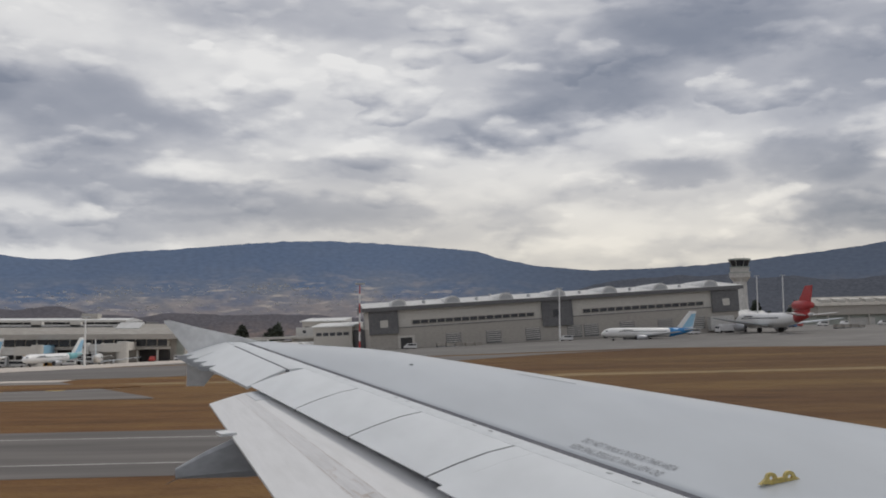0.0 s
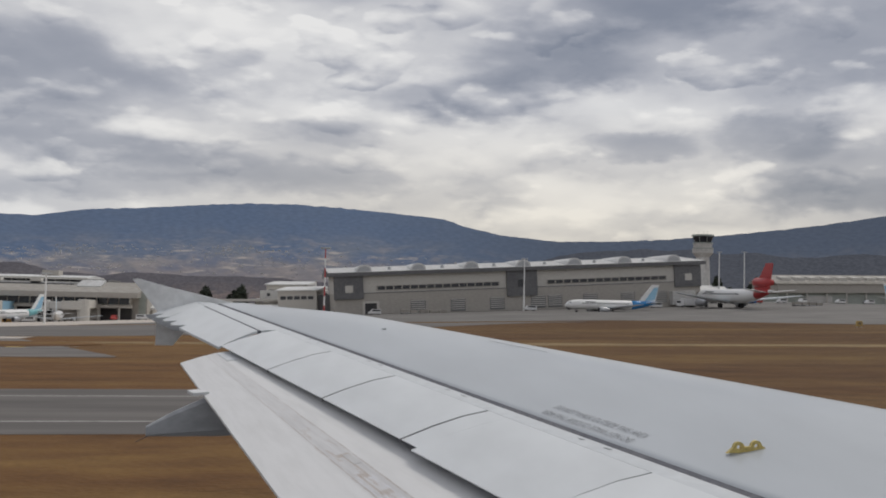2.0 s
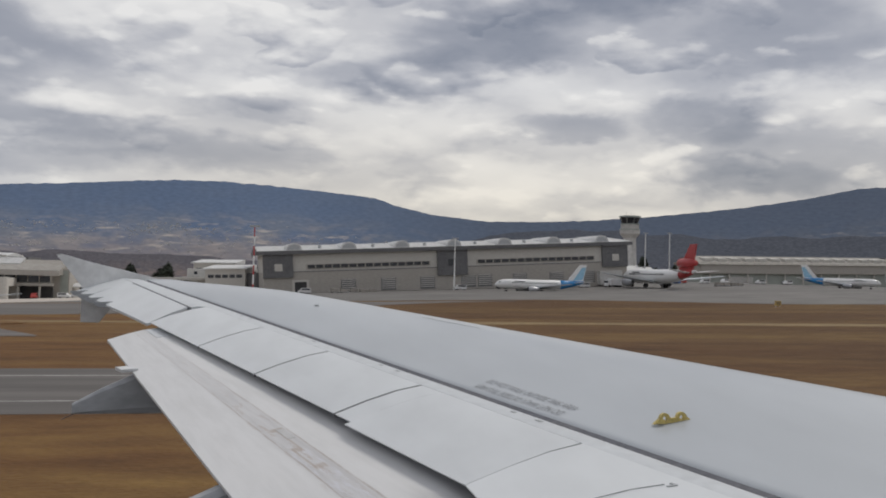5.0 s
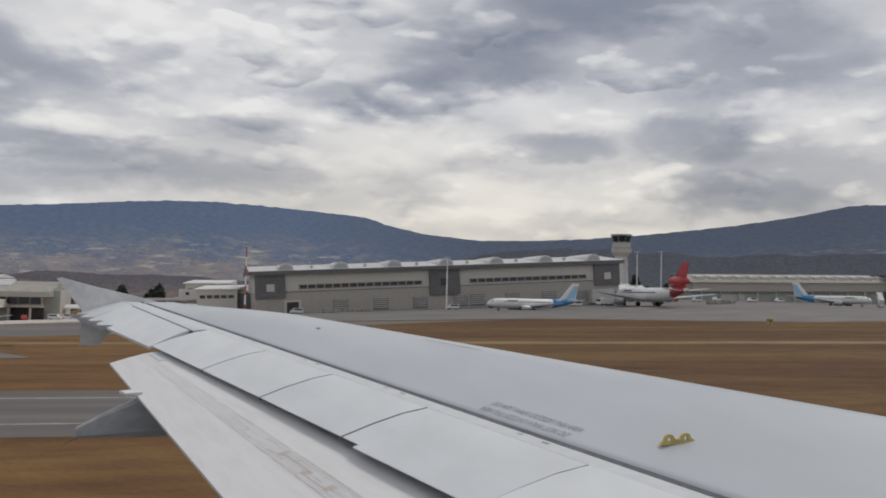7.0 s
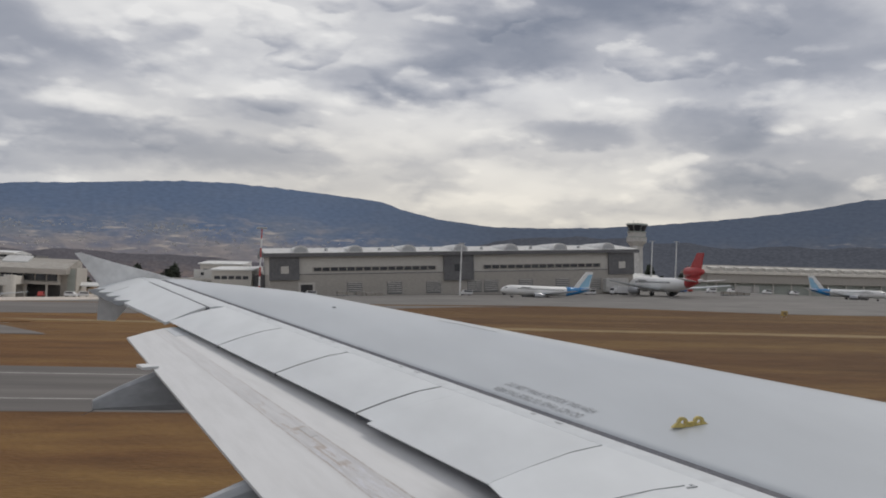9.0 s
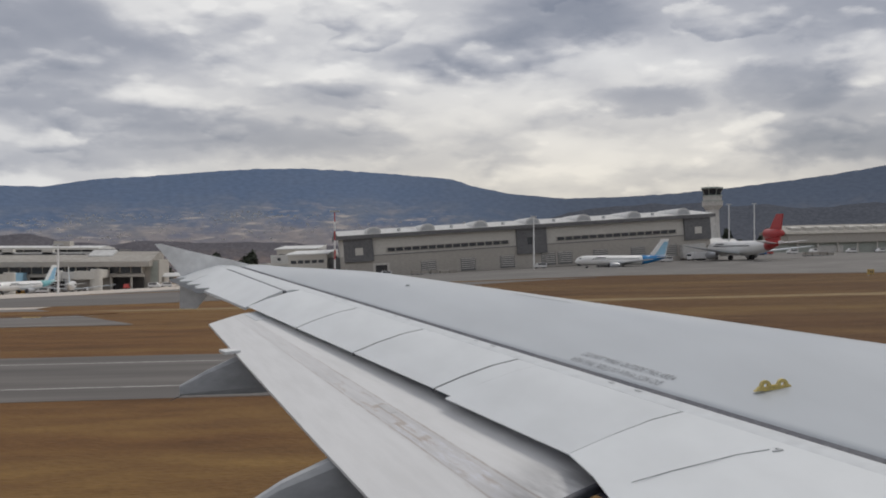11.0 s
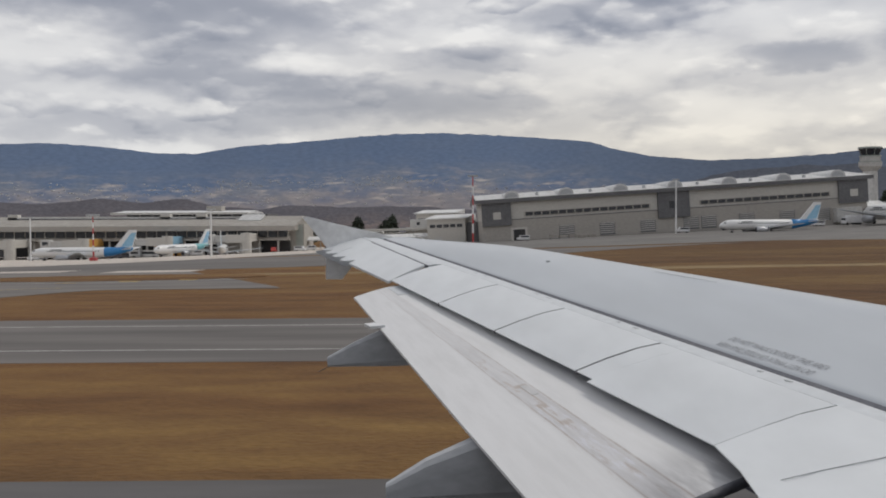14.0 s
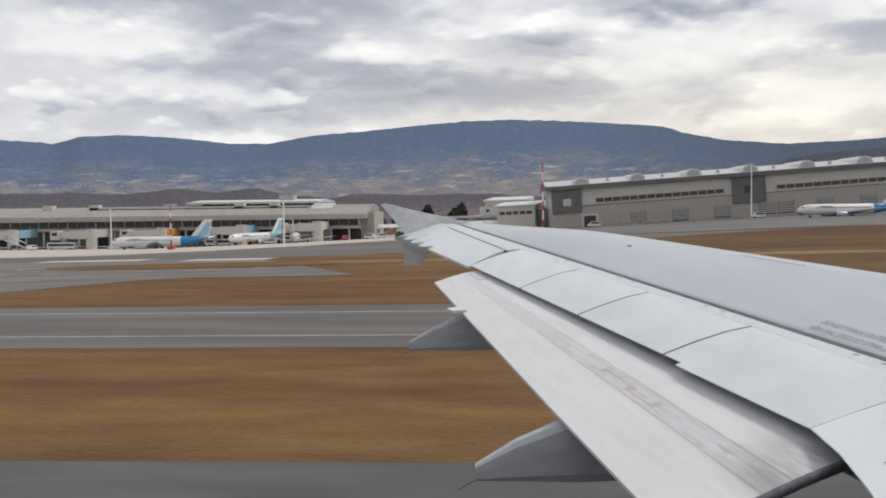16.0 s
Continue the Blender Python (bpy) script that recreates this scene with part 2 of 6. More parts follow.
M = {
    "skin": shade("wing_box_grey_paint", (0.465, 0.495, 0.522), 0.30, 0, (0.43, 0.46, 0.487), 0.25, 0, 6, 0.12, 0.15, (1, 0.3, 1)),
    "panel": shade("spoiler_white_paint", (0.69, 0.715, 0.728), 0.38, 0, (0.645, 0.672, 0.69), 0.35, 0, 8, 0.13, 0.1, (1, 0.5, 1), 0.015),
    "strip": shade("pale_edge_paint", (0.60, 0.625, 0.645), 0.4, 0, (0.52, 0.54, 0.56), 1.2, 0, 8, 0.2),
    "flap": shade("flap_grey_paint", (0.66, 0.67, 0.675), 0.42, 0, (0.57, 0.575, 0.57), 0.5, 0, 9, 0.18, 0, (1.6, 0.4, 1)),
    "worn": shade("worn_flap_band", (0.56, 0.56, 0.56), 0.45, 0.1, (0.50, 0.485, 0.475), 0.8, 0, 14, 0.3, 0, (2.0, 0.5, 1)),
    "seal": shade("dark_rubber_seal", (0.10, 0.105, 0.125), 0.7, 0, (0.16, 0.16, 0.17), 3, 0, 8, 0.5),
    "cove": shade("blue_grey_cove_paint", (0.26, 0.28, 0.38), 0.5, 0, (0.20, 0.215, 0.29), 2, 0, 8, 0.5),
    "gap": shade("panel_gap", (0.10, 0.10, 0.11), 0.8, 0, (0.2, 0.2, 0.2), 3, 0, 8, 0.4),
    "fair": shade("fairing_grey_paint", (0.43, 0.445, 0.46), 0.45, 0, (0.36, 0.37, 0.385), 0.8, 0, 8, 0.3, 0, (1, 1, 2)),
    "fence": shade("fence_grey_paint", (0.75, 0.76, 0.76), 0.42, 0, (0.66, 0.61, 0.61), 1.0, 0, 8, 0.25),
    "yellow": shade("yellow_fitting_paint", (0.66, 0.53, 0.18), 0.45, 0, (0.50, 0.37, 0.10), 12, 0.1, 40, 0.7),
    "stencil": shade("grey_stencil_paint", (0.30, 0.312, 0.33), 0.6, 0, (0.40, 0.42, 0.44), 5, 0, 8, 0.6),
    "white": shade("white_aircraft_paint", (0.78, 0.78, 0.77), 0.3, 0, (0.66, 0.66, 0.66), 0.5, 0, 8, 0.3, 0.2),
    "blue": shade("blue_tail_paint", (0.03, 0.22, 0.52), 0.3, 0, (0.05, 0.30, 0.58), 0.5, 0, 8, 0.4, 0.2),
    "pale_blue": shade("pale_blue_tail_paint", (0.30, 0.52, 0.68), 0.3, 0, (0.22, 0.44, 0.62), 0.4, 0, 8, 0.4),
    "teal": shade("teal_tail_paint", (0.16, 0.42, 0.45), 0.3, 0, (0.25, 0.5, 0.52), 0.4, 0, 8, 0.4),
    "red": shade("red_tail_paint", (0.45, 0.05, 0.05), 0.35, 0, (0.36, 0.04, 0.05), 0.6, 0, 8, 0.4),
    "glass": shade("dark_window_glass", (0.03, 0.035, 0.045), 0.12, 0, (0.06, 0.065, 0.075), 0.3, 0, 8, 0.5),
    "engine": shade("engine_grey_metal", (0.42, 0.43, 0.45), 0.35, 0.4, (0.3, 0.3, 0.32), 2, 0, 8, 0.5),
    "tyre": shade("black_tyre_rubber", (0.03, 0.03, 0.032), 0.85, 0, (0.06, 0.06, 0.06), 5, 0, 8, 0.5),
    "wall": shade("beige_grey_cladding", (0.405, 0.38, 0.345), 0.75, 0, (0.345, 0.323, 0.295), 0.08, 0.0, 3, 0.25, 0, (1, 1, 3)),
    "wall_light": shade("pale_grey_cladding", (0.55, 0.53, 0.49), 0.7, 0, (0.47, 0.455, 0.42), 0.1, 0.0, 3, 0.22, 0, (1, 1, 3)),
    "wall_white": shade("white_wall_render", (0.58, 0.575, 0.555), 0.8, 0, (0.47, 0.46, 0.435), 0.15, 0.05, 3, 0.5, 0, (1, 1, 3)),
    "wall_dark": shade("dark_grey_cladding", (0.15, 0.15, 0.155), 0.7, 0, (0.11, 0.11, 0.115), 0.2, 0.05, 3, 0.5),
    "roof": shade("pale_metal_roof", (0.56, 0.56, 0.55), 0.45, 0.2, (0.44, 0.43, 0.41), 0.12, 0.05, 4, 0.5, 0, (3, 0.5, 1)),
    "roof_white": shade("white_metal_roof", (0.66, 0.66, 0.65), 0.5, 0, (0.54, 0.54, 0.52), 0.12, 0.05, 4, 0.4, 0, (3, 0.5, 1)),
    "roof_brown": shade("brown_grey_roof", (0.34, 0.32, 0.29), 0.8, 0, (0.27, 0.25, 0.22), 0.06, 0.05, 4, 0.5),
    "door": shade("grey_roller_door", (0.15, 0.155, 0.16), 0.6, 0, (0.11, 0.11, 0.11), 0.4, 0, 4, 0.5, 0, (1, 1, 4)),
    # near-black painted shade for doorways, bays, engine intakes and the recessed ground floor
    "shadow": shade("interior_shade_black", (0.045, 0.045, 0.05), 0.9, 0, (0.08, 0.075, 0.07), 0.2, 0, 4, 0.6),
    "tower": shade("grey_concrete_tower", (0.56, 0.55, 0.53), 0.85, 0, (0.45, 0.44, 0.42), 0.15, 0.1, 3, 0.5, 0, (1, 1, 0.4)),
    "trim": shade("greenish_cab_trim", (0.36, 0.39, 0.36), 0.6, 0, (0.28, 0.31, 0.28), 0.4, 0, 3, 0.4),
    "asphalt": shade("worn_runway_asphalt", (0.105, 0.10, 0.10), 0.9, 0, (0.082, 0.077, 0.076), 0.10, 0.1, 6, 0.45, 0, (0.25, 1, 1)),
    "taxi": shade("taxiway_asphalt", (0.142, 0.130, 0.121), 0.9, 0, (0.105, 0.096, 0.090), 0.05, 0.15, 3, 0.7, 0, (0.15, 1, 1)),
    "apron": shade("apron_asphalt", (0.165, 0.155, 0.145), 0.9, 0, (0.125, 0.12, 0.112), 0.03, 0.1, 3, 0.7, 0, (0.3, 1, 1)),
    "apron_worn": shade("worn_apron_asphalt", (0.165, 0.150, 0.138), 0.9, 0, (0.125, 0.113, 0.104), 0.03, 0.1, 3, 0.7, 0, (0.3, 1, 1)),
    "concrete": shade("apron_concrete", (0.54, 0.485, 0.43), 0.9, 0, (0.42, 0.375, 0.33), 0.05, 0.1, 3, 0.5, 0, (0.5, 1, 1)),
    "marking": shade("white_marking_paint", (0.42, 0.41, 0.39), 0.8, 0, (0.24, 0.235, 0.22), 0.6, 0, 4, 0.7),
    "marking_y": shade("yellow_marking_paint", (0.50, 0.36, 0.12), 0.8, 0, (0.32, 0.25, 0.14), 0.6, 0, 4, 0.7),
    "straw": shade("straw_coloured_grass", (0.25, 0.165, 0.065), 0.95, 0, (0.17, 0.115, 0.045), 0.9, 0.3, 12, 0.9, 0, (0.45, 1, 1)),
    "bark": shade("tree_bark", (0.11, 0.085, 0.065), 0.9, 0, (0.07, 0.055, 0.045), 2, 0.2, 8, 0.6),
    "leaf": shade("dark_tree_leaves", (0.045, 0.058, 0.038), 0.8, 0, (0.028, 0.038, 0.03), 0.4, 0, 8, 0.7, 0, (1, 1, 1), 0.25),
    "leaf_dry": shade("dry_shrub_leaves", (0.10, 0.085, 0.05), 0.85, 0, (0.06, 0.055, 0.035), 0.4, 0, 8, 0.7, 0, (1, 1, 1), 0.25),
    "car_white": shade("white_vehicle_paint", (0.7, 0.7, 0.7), 0.35, 0, (0.6, 0.6, 0.6), 0.6, 0, 8, 0.3, 0.3),
    "car_red": shade("red_vehicle_paint", (0.42, 0.05, 0.04), 0.35, 0, (0.33, 0.04, 0.035), 0.6, 0, 8, 0.3, 0.3),
    "car_dark": shade("dark_vehicle_paint", (0.05, 0.055, 0.07), 0.3, 0, (0.08, 0.08, 0.09), 0.6, 0, 8, 0.3, 0.3),
    "car_blue": shade("blue_vehicle_paint", (0.05, 0.13, 0.3), 0.3, 0, (0.06, 0.15, 0.32), 0.6, 0, 8, 0.3, 0.3),
    "lime": shade("lime_vehicle_paint", (0.45, 0.62, 0.06), 0.35, 0, (0.38, 0.52, 0.06), 0.6, 0, 8, 0.3, 0.3),
    "orange": shade("orange_panel_paint", (0.60, 0.33, 0.08), 0.5, 0, (0.5, 0.27, 0.07), 0.6, 0, 8, 0.3),
    "steel": shade("galvanised_steel", (0.45, 0.46, 0.47), 0.45, 0.5, (0.35, 0.35, 0.36), 1, 0, 8, 0.4),
    "house": shade("pale_house_walls", (0.62, 0.60, 0.58), 0.8, 0, (0.42, 0.40, 0.39), 0.02, 0, 8, 0.8),
}


def field_material():
    """Dry airfield grass: brown turf, straw streaks along the mowing, darker patches."""
    m = bpy.data.materials.new("dry_brown_grass")
    m.use_nodes = True
    nt, ln = m.node_tree.nodes, m.node_tree.links
    b = nt["Principled BSDF"]
    b.inputs["Specular IOR Level"].default_value = 0.2
    b.inputs["Roughness"].default_value = 0.95
    tc = nt.new("ShaderNodeTexCoord")
    outs = []
    for stretch, scale, detail in (((0.02, 0.07, 1), 1.0, 5), ((0.35, 0.8, 1), 1.0, 7), ((1.4, 2.4, 1), 3.0, 6), ((0.07, 0.2, 1), 1.0, 5)):
        mp, n = nt.new("ShaderNodeMapping"), nt.new("ShaderNodeTexNoise")
        mp.inputs["Scale"].default_value = stretch
        n.inputs["Scale"].default_value, n.inputs["Detail"].default_value = scale, detail
        ln.new(tc.outputs["Object"], mp.inputs["Vector"])
        ln.new(mp.outputs[0], n.inputs["Vector"])
        outs.append(n.outputs["Fac"])
    mean = nt.new("ShaderNodeMath")
    mean.operation = "MULTIPLY_ADD"
    ln.new(outs[1], mean.inputs[0])
    mean.inputs[1].default_value = 0.45
    add = nt.new("ShaderNodeMath")
    add.operation = "MULTIPLY_ADD"
    ln.new(outs[3], add.inputs[0])
    add.inputs[1].default_value = 0.35
    half = nt.new("ShaderNodeMath")
    half.operation = "MULTIPLY"
    ln.new(outs[0], half.inputs[0])
    half.inputs[1].default_value = 0.45
    ln.new(half.outputs[0], add.inputs[2])
    ln.new(add.outputs[0], mean.inputs[2])
    r = nt.new("ShaderNodeValToRGB")
    ln.new(mean.outputs[0], r.inputs["Fac"])
    e = r.color_ramp.elements
    e[0].position, e[0].color = 0.44, (0.088, 0.049, 0.023, 1)
    e[1].position, e[1].color = 0.88, (0.255, 0.167, 0.064, 1)
    for p, col in ((0.58, (0.141, 0.079, 0.034, 1)), (0.72, (0.186, 0.111, 0.044, 1))):
        k = e.new(p)
        k.color = col
    hv, mr = nt.new("ShaderNodeHueSaturation"), nt.new("ShaderNodeMapRange")
    ln.new(outs[2], mr.inputs["Value"])
    mr.inputs["From Min"].default_value, mr.inputs["From Max"].default_value = 0.3, 0.7
    mr.inputs["To Min"].default_value, mr.inputs["To Max"].default_value = 0.86, 1.13
    # long mown bands: some greener and paler, some bare and reddish
    mp, n = nt.new("ShaderNodeMapping"), nt.new("ShaderNodeTexNoise")
    mp.inputs["Scale"].default_value = (0.006, 0.095, 1)
    n.inputs["Scale"].default_value, n.inputs["Detail"].default_value = 1.0, 3
    ln.new(tc.outputs["Object"], mp.inputs["Vector"])
    ln.new(mp.outputs[0], n.inputs["Vector"])
    band, tint = nt.new("ShaderNodeMapRange"), nt.new("ShaderNodeMix")
    ln.new(n.outputs["Fac"], band.inputs["Value"])
    band.inputs["From Min"].default_value, band.inputs["From Max"].default_value = 0.42, 0.58
    tint.data_type = "RGBA"
    tint.inputs[6].default_value, tint.inputs[7].default_value = (0.95, 0.86, 0.80, 1), (1.19, 1.18, 1.06, 1)
    ln.new(band.outputs[0], tint.inputs[0])
    both = nt.new("ShaderNodeMix")
    both.data_type, both.blend_type = "RGBA", "MULTIPLY"
    both.inputs[0].default_value = 1.0
    ln.new(r.outputs["Color"], both.inputs[6])
    ln.new(tint.outputs[2], both.inputs[7])
    # grass multiplied darker and slightly greyer towards the east end
    at, place = nt.new("ShaderNodeSeparateXYZ"), nt.new("ShaderNodeMapRange")
    ln.new(tc.outputs["Object"], at.inputs[0])
    ln.new(at.outputs["X"], place.inputs["Value"])
    place.inputs["From Min"].default_value, place.inputs["From Max"].default_value = -12.0, 45.0
    turf = nt.new("ShaderNodeMix")
    turf.data_type, turf.blend_type = "RGBA", "MULTIPLY"
    ln.new(place.outputs[0], turf.inputs[0])
    ln.new(both.outputs[2], turf.inputs[6])
    turf.inputs[7].default_value = (0.66, 0.665, 0.72, 1)
    ln.new(turf.outputs[2], hv.inputs["Color"])
    ln.new(mr.outputs[0], hv.inputs["Value"])
    ln.new(hv.outputs[0], b.inputs["Base Color"])
    bp = nt.new("ShaderNodeBump")
    bp.inputs["Strength"].default_value, bp.inputs["Distance"].default_value = 0.5, 0.2
    ln.new(outs[2], bp.inputs["Height"])
    ln.new(bp.outputs[0], b.inputs["Normal"])
    return m


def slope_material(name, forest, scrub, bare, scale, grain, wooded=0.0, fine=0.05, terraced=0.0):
    """Far slopes: woods, scrub and bare tan fields in patches, blued by painted haze."""
    m = bpy.data.materials.new(name)
    m.use_nodes = True
    nt, ln = m.node_tree.nodes, m.node_tree.links
    b = nt["Principled BSDF"]
    b.inputs["Roughness"].default_value = 1.0
    b.inputs["Specular IOR Level"].default_value = 0.0
    tc, mp = nt.new("ShaderNodeAttribute"), nt.new("ShaderNodeMapping")
    tc.attribute_name = "place"
    mp.inputs["Scale"].default_value = grain
    ln.new(tc.outputs["Vector"], mp.inputs["Vector"])
    n = []
    for s, d in ((scale, 4), (scale * 2.6, 4), (scale * 8, 3)):
        t = nt.new("ShaderNodeTexNoise")
        t.inputs["Scale"].default_value, t.inputs["Detail"].default_value, t.inputs["Roughness"].default_value = s, d, 0.5
        ln.new(mp.outputs[0], t.inputs["Vector"])
        n.append(t.outputs["Fac"])
    att = nt.new("ShaderNodeAttribute")
    att.attribute_name = "height"
    ln_h = att.outputs["Fac"]

    def mixc(f, a, c2):
        x = nt.new("ShaderNodeMix")
        x.data_type = "RGBA"
        ln.new(f, x.inputs[0])
        for i, v in ((6, a), (7, c2)):
            if isinstance(v, tuple):
                x.inputs[i].default_value = (*v, 1)
            else:
                ln.new(v, x.inputs[i])
        return x.outputs[2]

    def rng(f, lo, hi, top=1.0):
        x = nt.new("ShaderNodeMapRange")
        ln.new(f, x.inputs["Value"])
        x.inputs["From Min"].default_value, x.inputs["From Max"].default_value, x.inputs["To Max"].default_value = lo, hi, top
        return x.outputs[0]

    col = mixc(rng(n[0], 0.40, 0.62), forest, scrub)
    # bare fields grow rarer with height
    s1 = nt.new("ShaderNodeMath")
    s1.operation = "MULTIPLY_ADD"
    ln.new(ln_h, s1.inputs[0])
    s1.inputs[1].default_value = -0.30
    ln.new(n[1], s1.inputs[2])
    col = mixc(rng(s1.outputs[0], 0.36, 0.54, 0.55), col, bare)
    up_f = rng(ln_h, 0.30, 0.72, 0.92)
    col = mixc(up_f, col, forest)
    if wooded:  # denser woods east of the airfield, hazed to slate blue
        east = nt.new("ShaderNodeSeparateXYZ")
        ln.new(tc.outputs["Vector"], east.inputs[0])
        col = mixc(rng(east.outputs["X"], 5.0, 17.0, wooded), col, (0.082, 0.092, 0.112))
    if terraced:  # long pale fields across the middle slopes, brown earth at the foot
        ms, ts = nt.new("ShaderNodeMapping"), nt.new("ShaderNodeTexNoise")
        ms.inputs["Scale"].default_value = (0.55, 4.2, 1)
        ts.inputs["Scale"].default_value, ts.inputs["Detail"].default_value, ts.inputs["Roughness"].default_value = 1.0, 6, 0.58
        ln.new(tc.outputs["Vector"], ms.inputs["Vector"])
        ln.new(ms.outputs[0], ts.inputs["Vector"])
        mid = nt.new("ShaderNodeMath")
        mid.operation = "MULTIPLY"
        ln.new(rng(ts.outputs["Fac"], 0.56, 0.66, terraced), mid.inputs[0])
        ln.new(rng(ln_h, 0.60, 0.42), mid.inputs[1])
        col = mixc(rng(ln_h, 0.42, 0.20, 0.6), col, (0.215, 0.190, 0.192))
        col = mixc(mid.outputs[0], col, (0.40, 0.365, 0.335))
    hv = nt.new("ShaderNodeHueSaturation")
    ln.new(col, hv.inputs["Color"])
    x = nt.new("ShaderNodeMapRange")
    ln.new(n[2], x.inputs["Value"])
    x.inputs["From Min"].default_value, x.inputs["From Max"].default_value = 0.32, 0.68
    x.inputs["To Min"].default_value, x.inputs["To Max"].default_value = 1 - fine, 1 + fine
    ln.new(x.outputs[0], hv.inputs["Value"])
    ln.new(hv.outputs[0], b.inputs["Base Color"])
    return m


M["field"] = field_material()
# distance haze is mixed into these slope colours
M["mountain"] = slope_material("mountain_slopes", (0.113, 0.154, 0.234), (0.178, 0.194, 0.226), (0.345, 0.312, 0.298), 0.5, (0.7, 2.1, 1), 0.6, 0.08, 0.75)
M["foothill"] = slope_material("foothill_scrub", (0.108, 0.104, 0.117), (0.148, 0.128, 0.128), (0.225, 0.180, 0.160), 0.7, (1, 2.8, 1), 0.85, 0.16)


def flap_material():
    """Grey flap paint with painted slot shade and dirt at its nose and a stained, scuffed band; "spot" holds the chord
    share and the span.
    """
    m = bpy.data.materials.new("stained_flap_paint")
    m.use_nodes = True
    nt, ln = m.node_tree.nodes, m.node_tree.links
    b = nt["Principled BSDF"]
    b.inputs["Roughness"].default_value = 0.42
    at, sp = nt.new("ShaderNodeAttribute"), nt.new("ShaderNodeSeparateXYZ")
    at.attribute_name = "spot"
    ln.new(at.outputs["Vector"], sp.inputs[0])

    def calc(op, a, c):
        x = nt.new("ShaderNodeMath")
        x.operation = op
        for i, v in enumerate((a, c)):
            if isinstance(v, (int, float)):
                x.inputs[i].default_value = v
            else:
                ln.new(v, x.inputs[i])
        return x.outputs[0]

    def grain(scale, stretch, detail=4):
        mp, n = nt.new("ShaderNodeMapping"), nt.new("ShaderNodeTexNoise")
        mp.inputs["Scale"].default_value = stretch
        n.inputs["Scale"].default_value, n.inputs["Detail"].default_value, n.inputs["Roughness"].default_value = scale, detail, 0.6
        ln.new(at.outputs["Vector"], mp.inputs["Vector"])
        ln.new(mp.outputs[0], n.inputs["Vector"])
        return n.outputs["Fac"]

    def ramp_to(v, lo, hi, a=0.0, c=1.0):
        x = nt.new("ShaderNodeMapRange")
        x.interpolation_type = "SMOOTHSTEP"
        ln.new(v, x.inputs["Value"])
        for k, val in (("From Min", lo), ("From Max", hi), ("To Min", a), ("To Max", c)):
            x.inputs[k].default_value = val
        return x.outputs[0]

    def over(col, tint, f):
        x = nt.new("ShaderNodeMix")
        x.data_type = "RGBA"
        ln.new(f, x.inputs[0])
        if isinstance(col, tuple):
            x.inputs[6].default_value = (*col, 1)
        else:
            ln.new(col, x.inputs[6])
        x.inputs[7].default_value = (*tint, 1)
        return x.outputs[2]

    wob = grain(1.0, (6, 2.2, 1), 5)
    q = calc("ADD", sp.outputs["X"], calc("MULTIPLY", calc("SUBTRACT", wob, 0.5), 0.016))
    y = sp.outputs["Y"]
    streak, blotch = grain(1.0, (30, 1.6, 1), 6), grain(1.0, (9, 1.3, 1), 6)
    col = over((0.70, 0.70, 0.70), (0.635, 0.635, 0.632), ramp_to(blotch, 0.35, 0.75))
    # the band, dirtier towards the body
    inside = calc("MULTIPLY", ramp_to(q, 0.445, 0.462), ramp_to(q, 0.625, 0.590))
    near = ramp_to(y, 12.6, 7.2, 0.35, 1.0)
    col = over(col, (0.48, 0.47, 0.475), calc("MULTIPLY", calc("MULTIPLY", inside, near), ramp_to(streak, 0.30, 0.72, 0.40, 0.85)))
    # tan fluid stains in blots, most of them where the band is scuffed
    blot = calc("MULTIPLY", ramp_to(grain(1.0, (22, 3.4, 1), 7), 0.55, 0.64), calc("MULTIPLY", ramp_to(q, 0.46, 0.50), ramp_to(q, 0.64, 0.58)))
    col = over(col, (0.43, 0.37, 0.33), calc("MULTIPLY", blot, ramp_to(y, 10.2, 8.2, 0.15, 0.7)))
    patch = calc("MULTIPLY", calc("MULTIPLY", ramp_to(y, 6.8, 7.1), ramp_to(y, 8.3, 8.0)), calc("MULTIPLY", ramp_to(q, 0.475, 0.49), ramp_to(q, 0.60, 0.58)))
    col = over(col, (0.64, 0.645, 0.685), calc("MULTIPLY", patch, ramp_to(grain(1.0, (40, 7, 1), 7), 0.42, 0.70)))
    # brown creases round a stepped repair
    for y0, y1, q0, q1 in ((8.10, 8.60, 0.511, 0.521), (8.55, 8.60, 0.47, 0.555), (8.09, 8.14, 0.511, 0.560), (7.80, 8.14, 0.551, 0.561), (7.78, 7.83, 0.50, 0.56)):
        mark = calc("MULTIPLY", calc("MULTIPLY", ramp_to(y, y0 - 0.03, y0 + 0.01), ramp_to(y, y1 + 0.03, y1 - 0.01)), calc("MULTIPLY", ramp_to(q, q0 - 0.006, q0 + 0.002), ramp_to(q, q1 + 0.006, q1 - 0.002)))
        col = over(col, (0.40, 0.335, 0.285), calc("MULTIPLY", mark, ramp_to(streak, 0.30, 0.62, 0.30, 0.80)))
    # thin brown runs along both edges of the band
    for at_q, wide in ((0.455, 0.010), (0.598, 0.008)):
        off = calc("ABSOLUTE", calc("SUBTRACT", q, at_q), 0.0)
        line = calc("MULTIPLY", ramp_to(off, wide, 0.001), ramp_to(grain(1.0, (1, 3.1 + at_q, 1)), 0.30, 0.60, 0.15, 1.0))
        col = over(col, (0.34, 0.285, 0.245), calc("MULTIPLY", line, calc("MULTIPLY", near, 0.75)))
    # slot shade painted on the nose, mixed with dirt, wider near the body
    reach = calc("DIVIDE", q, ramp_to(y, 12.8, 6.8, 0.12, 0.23))
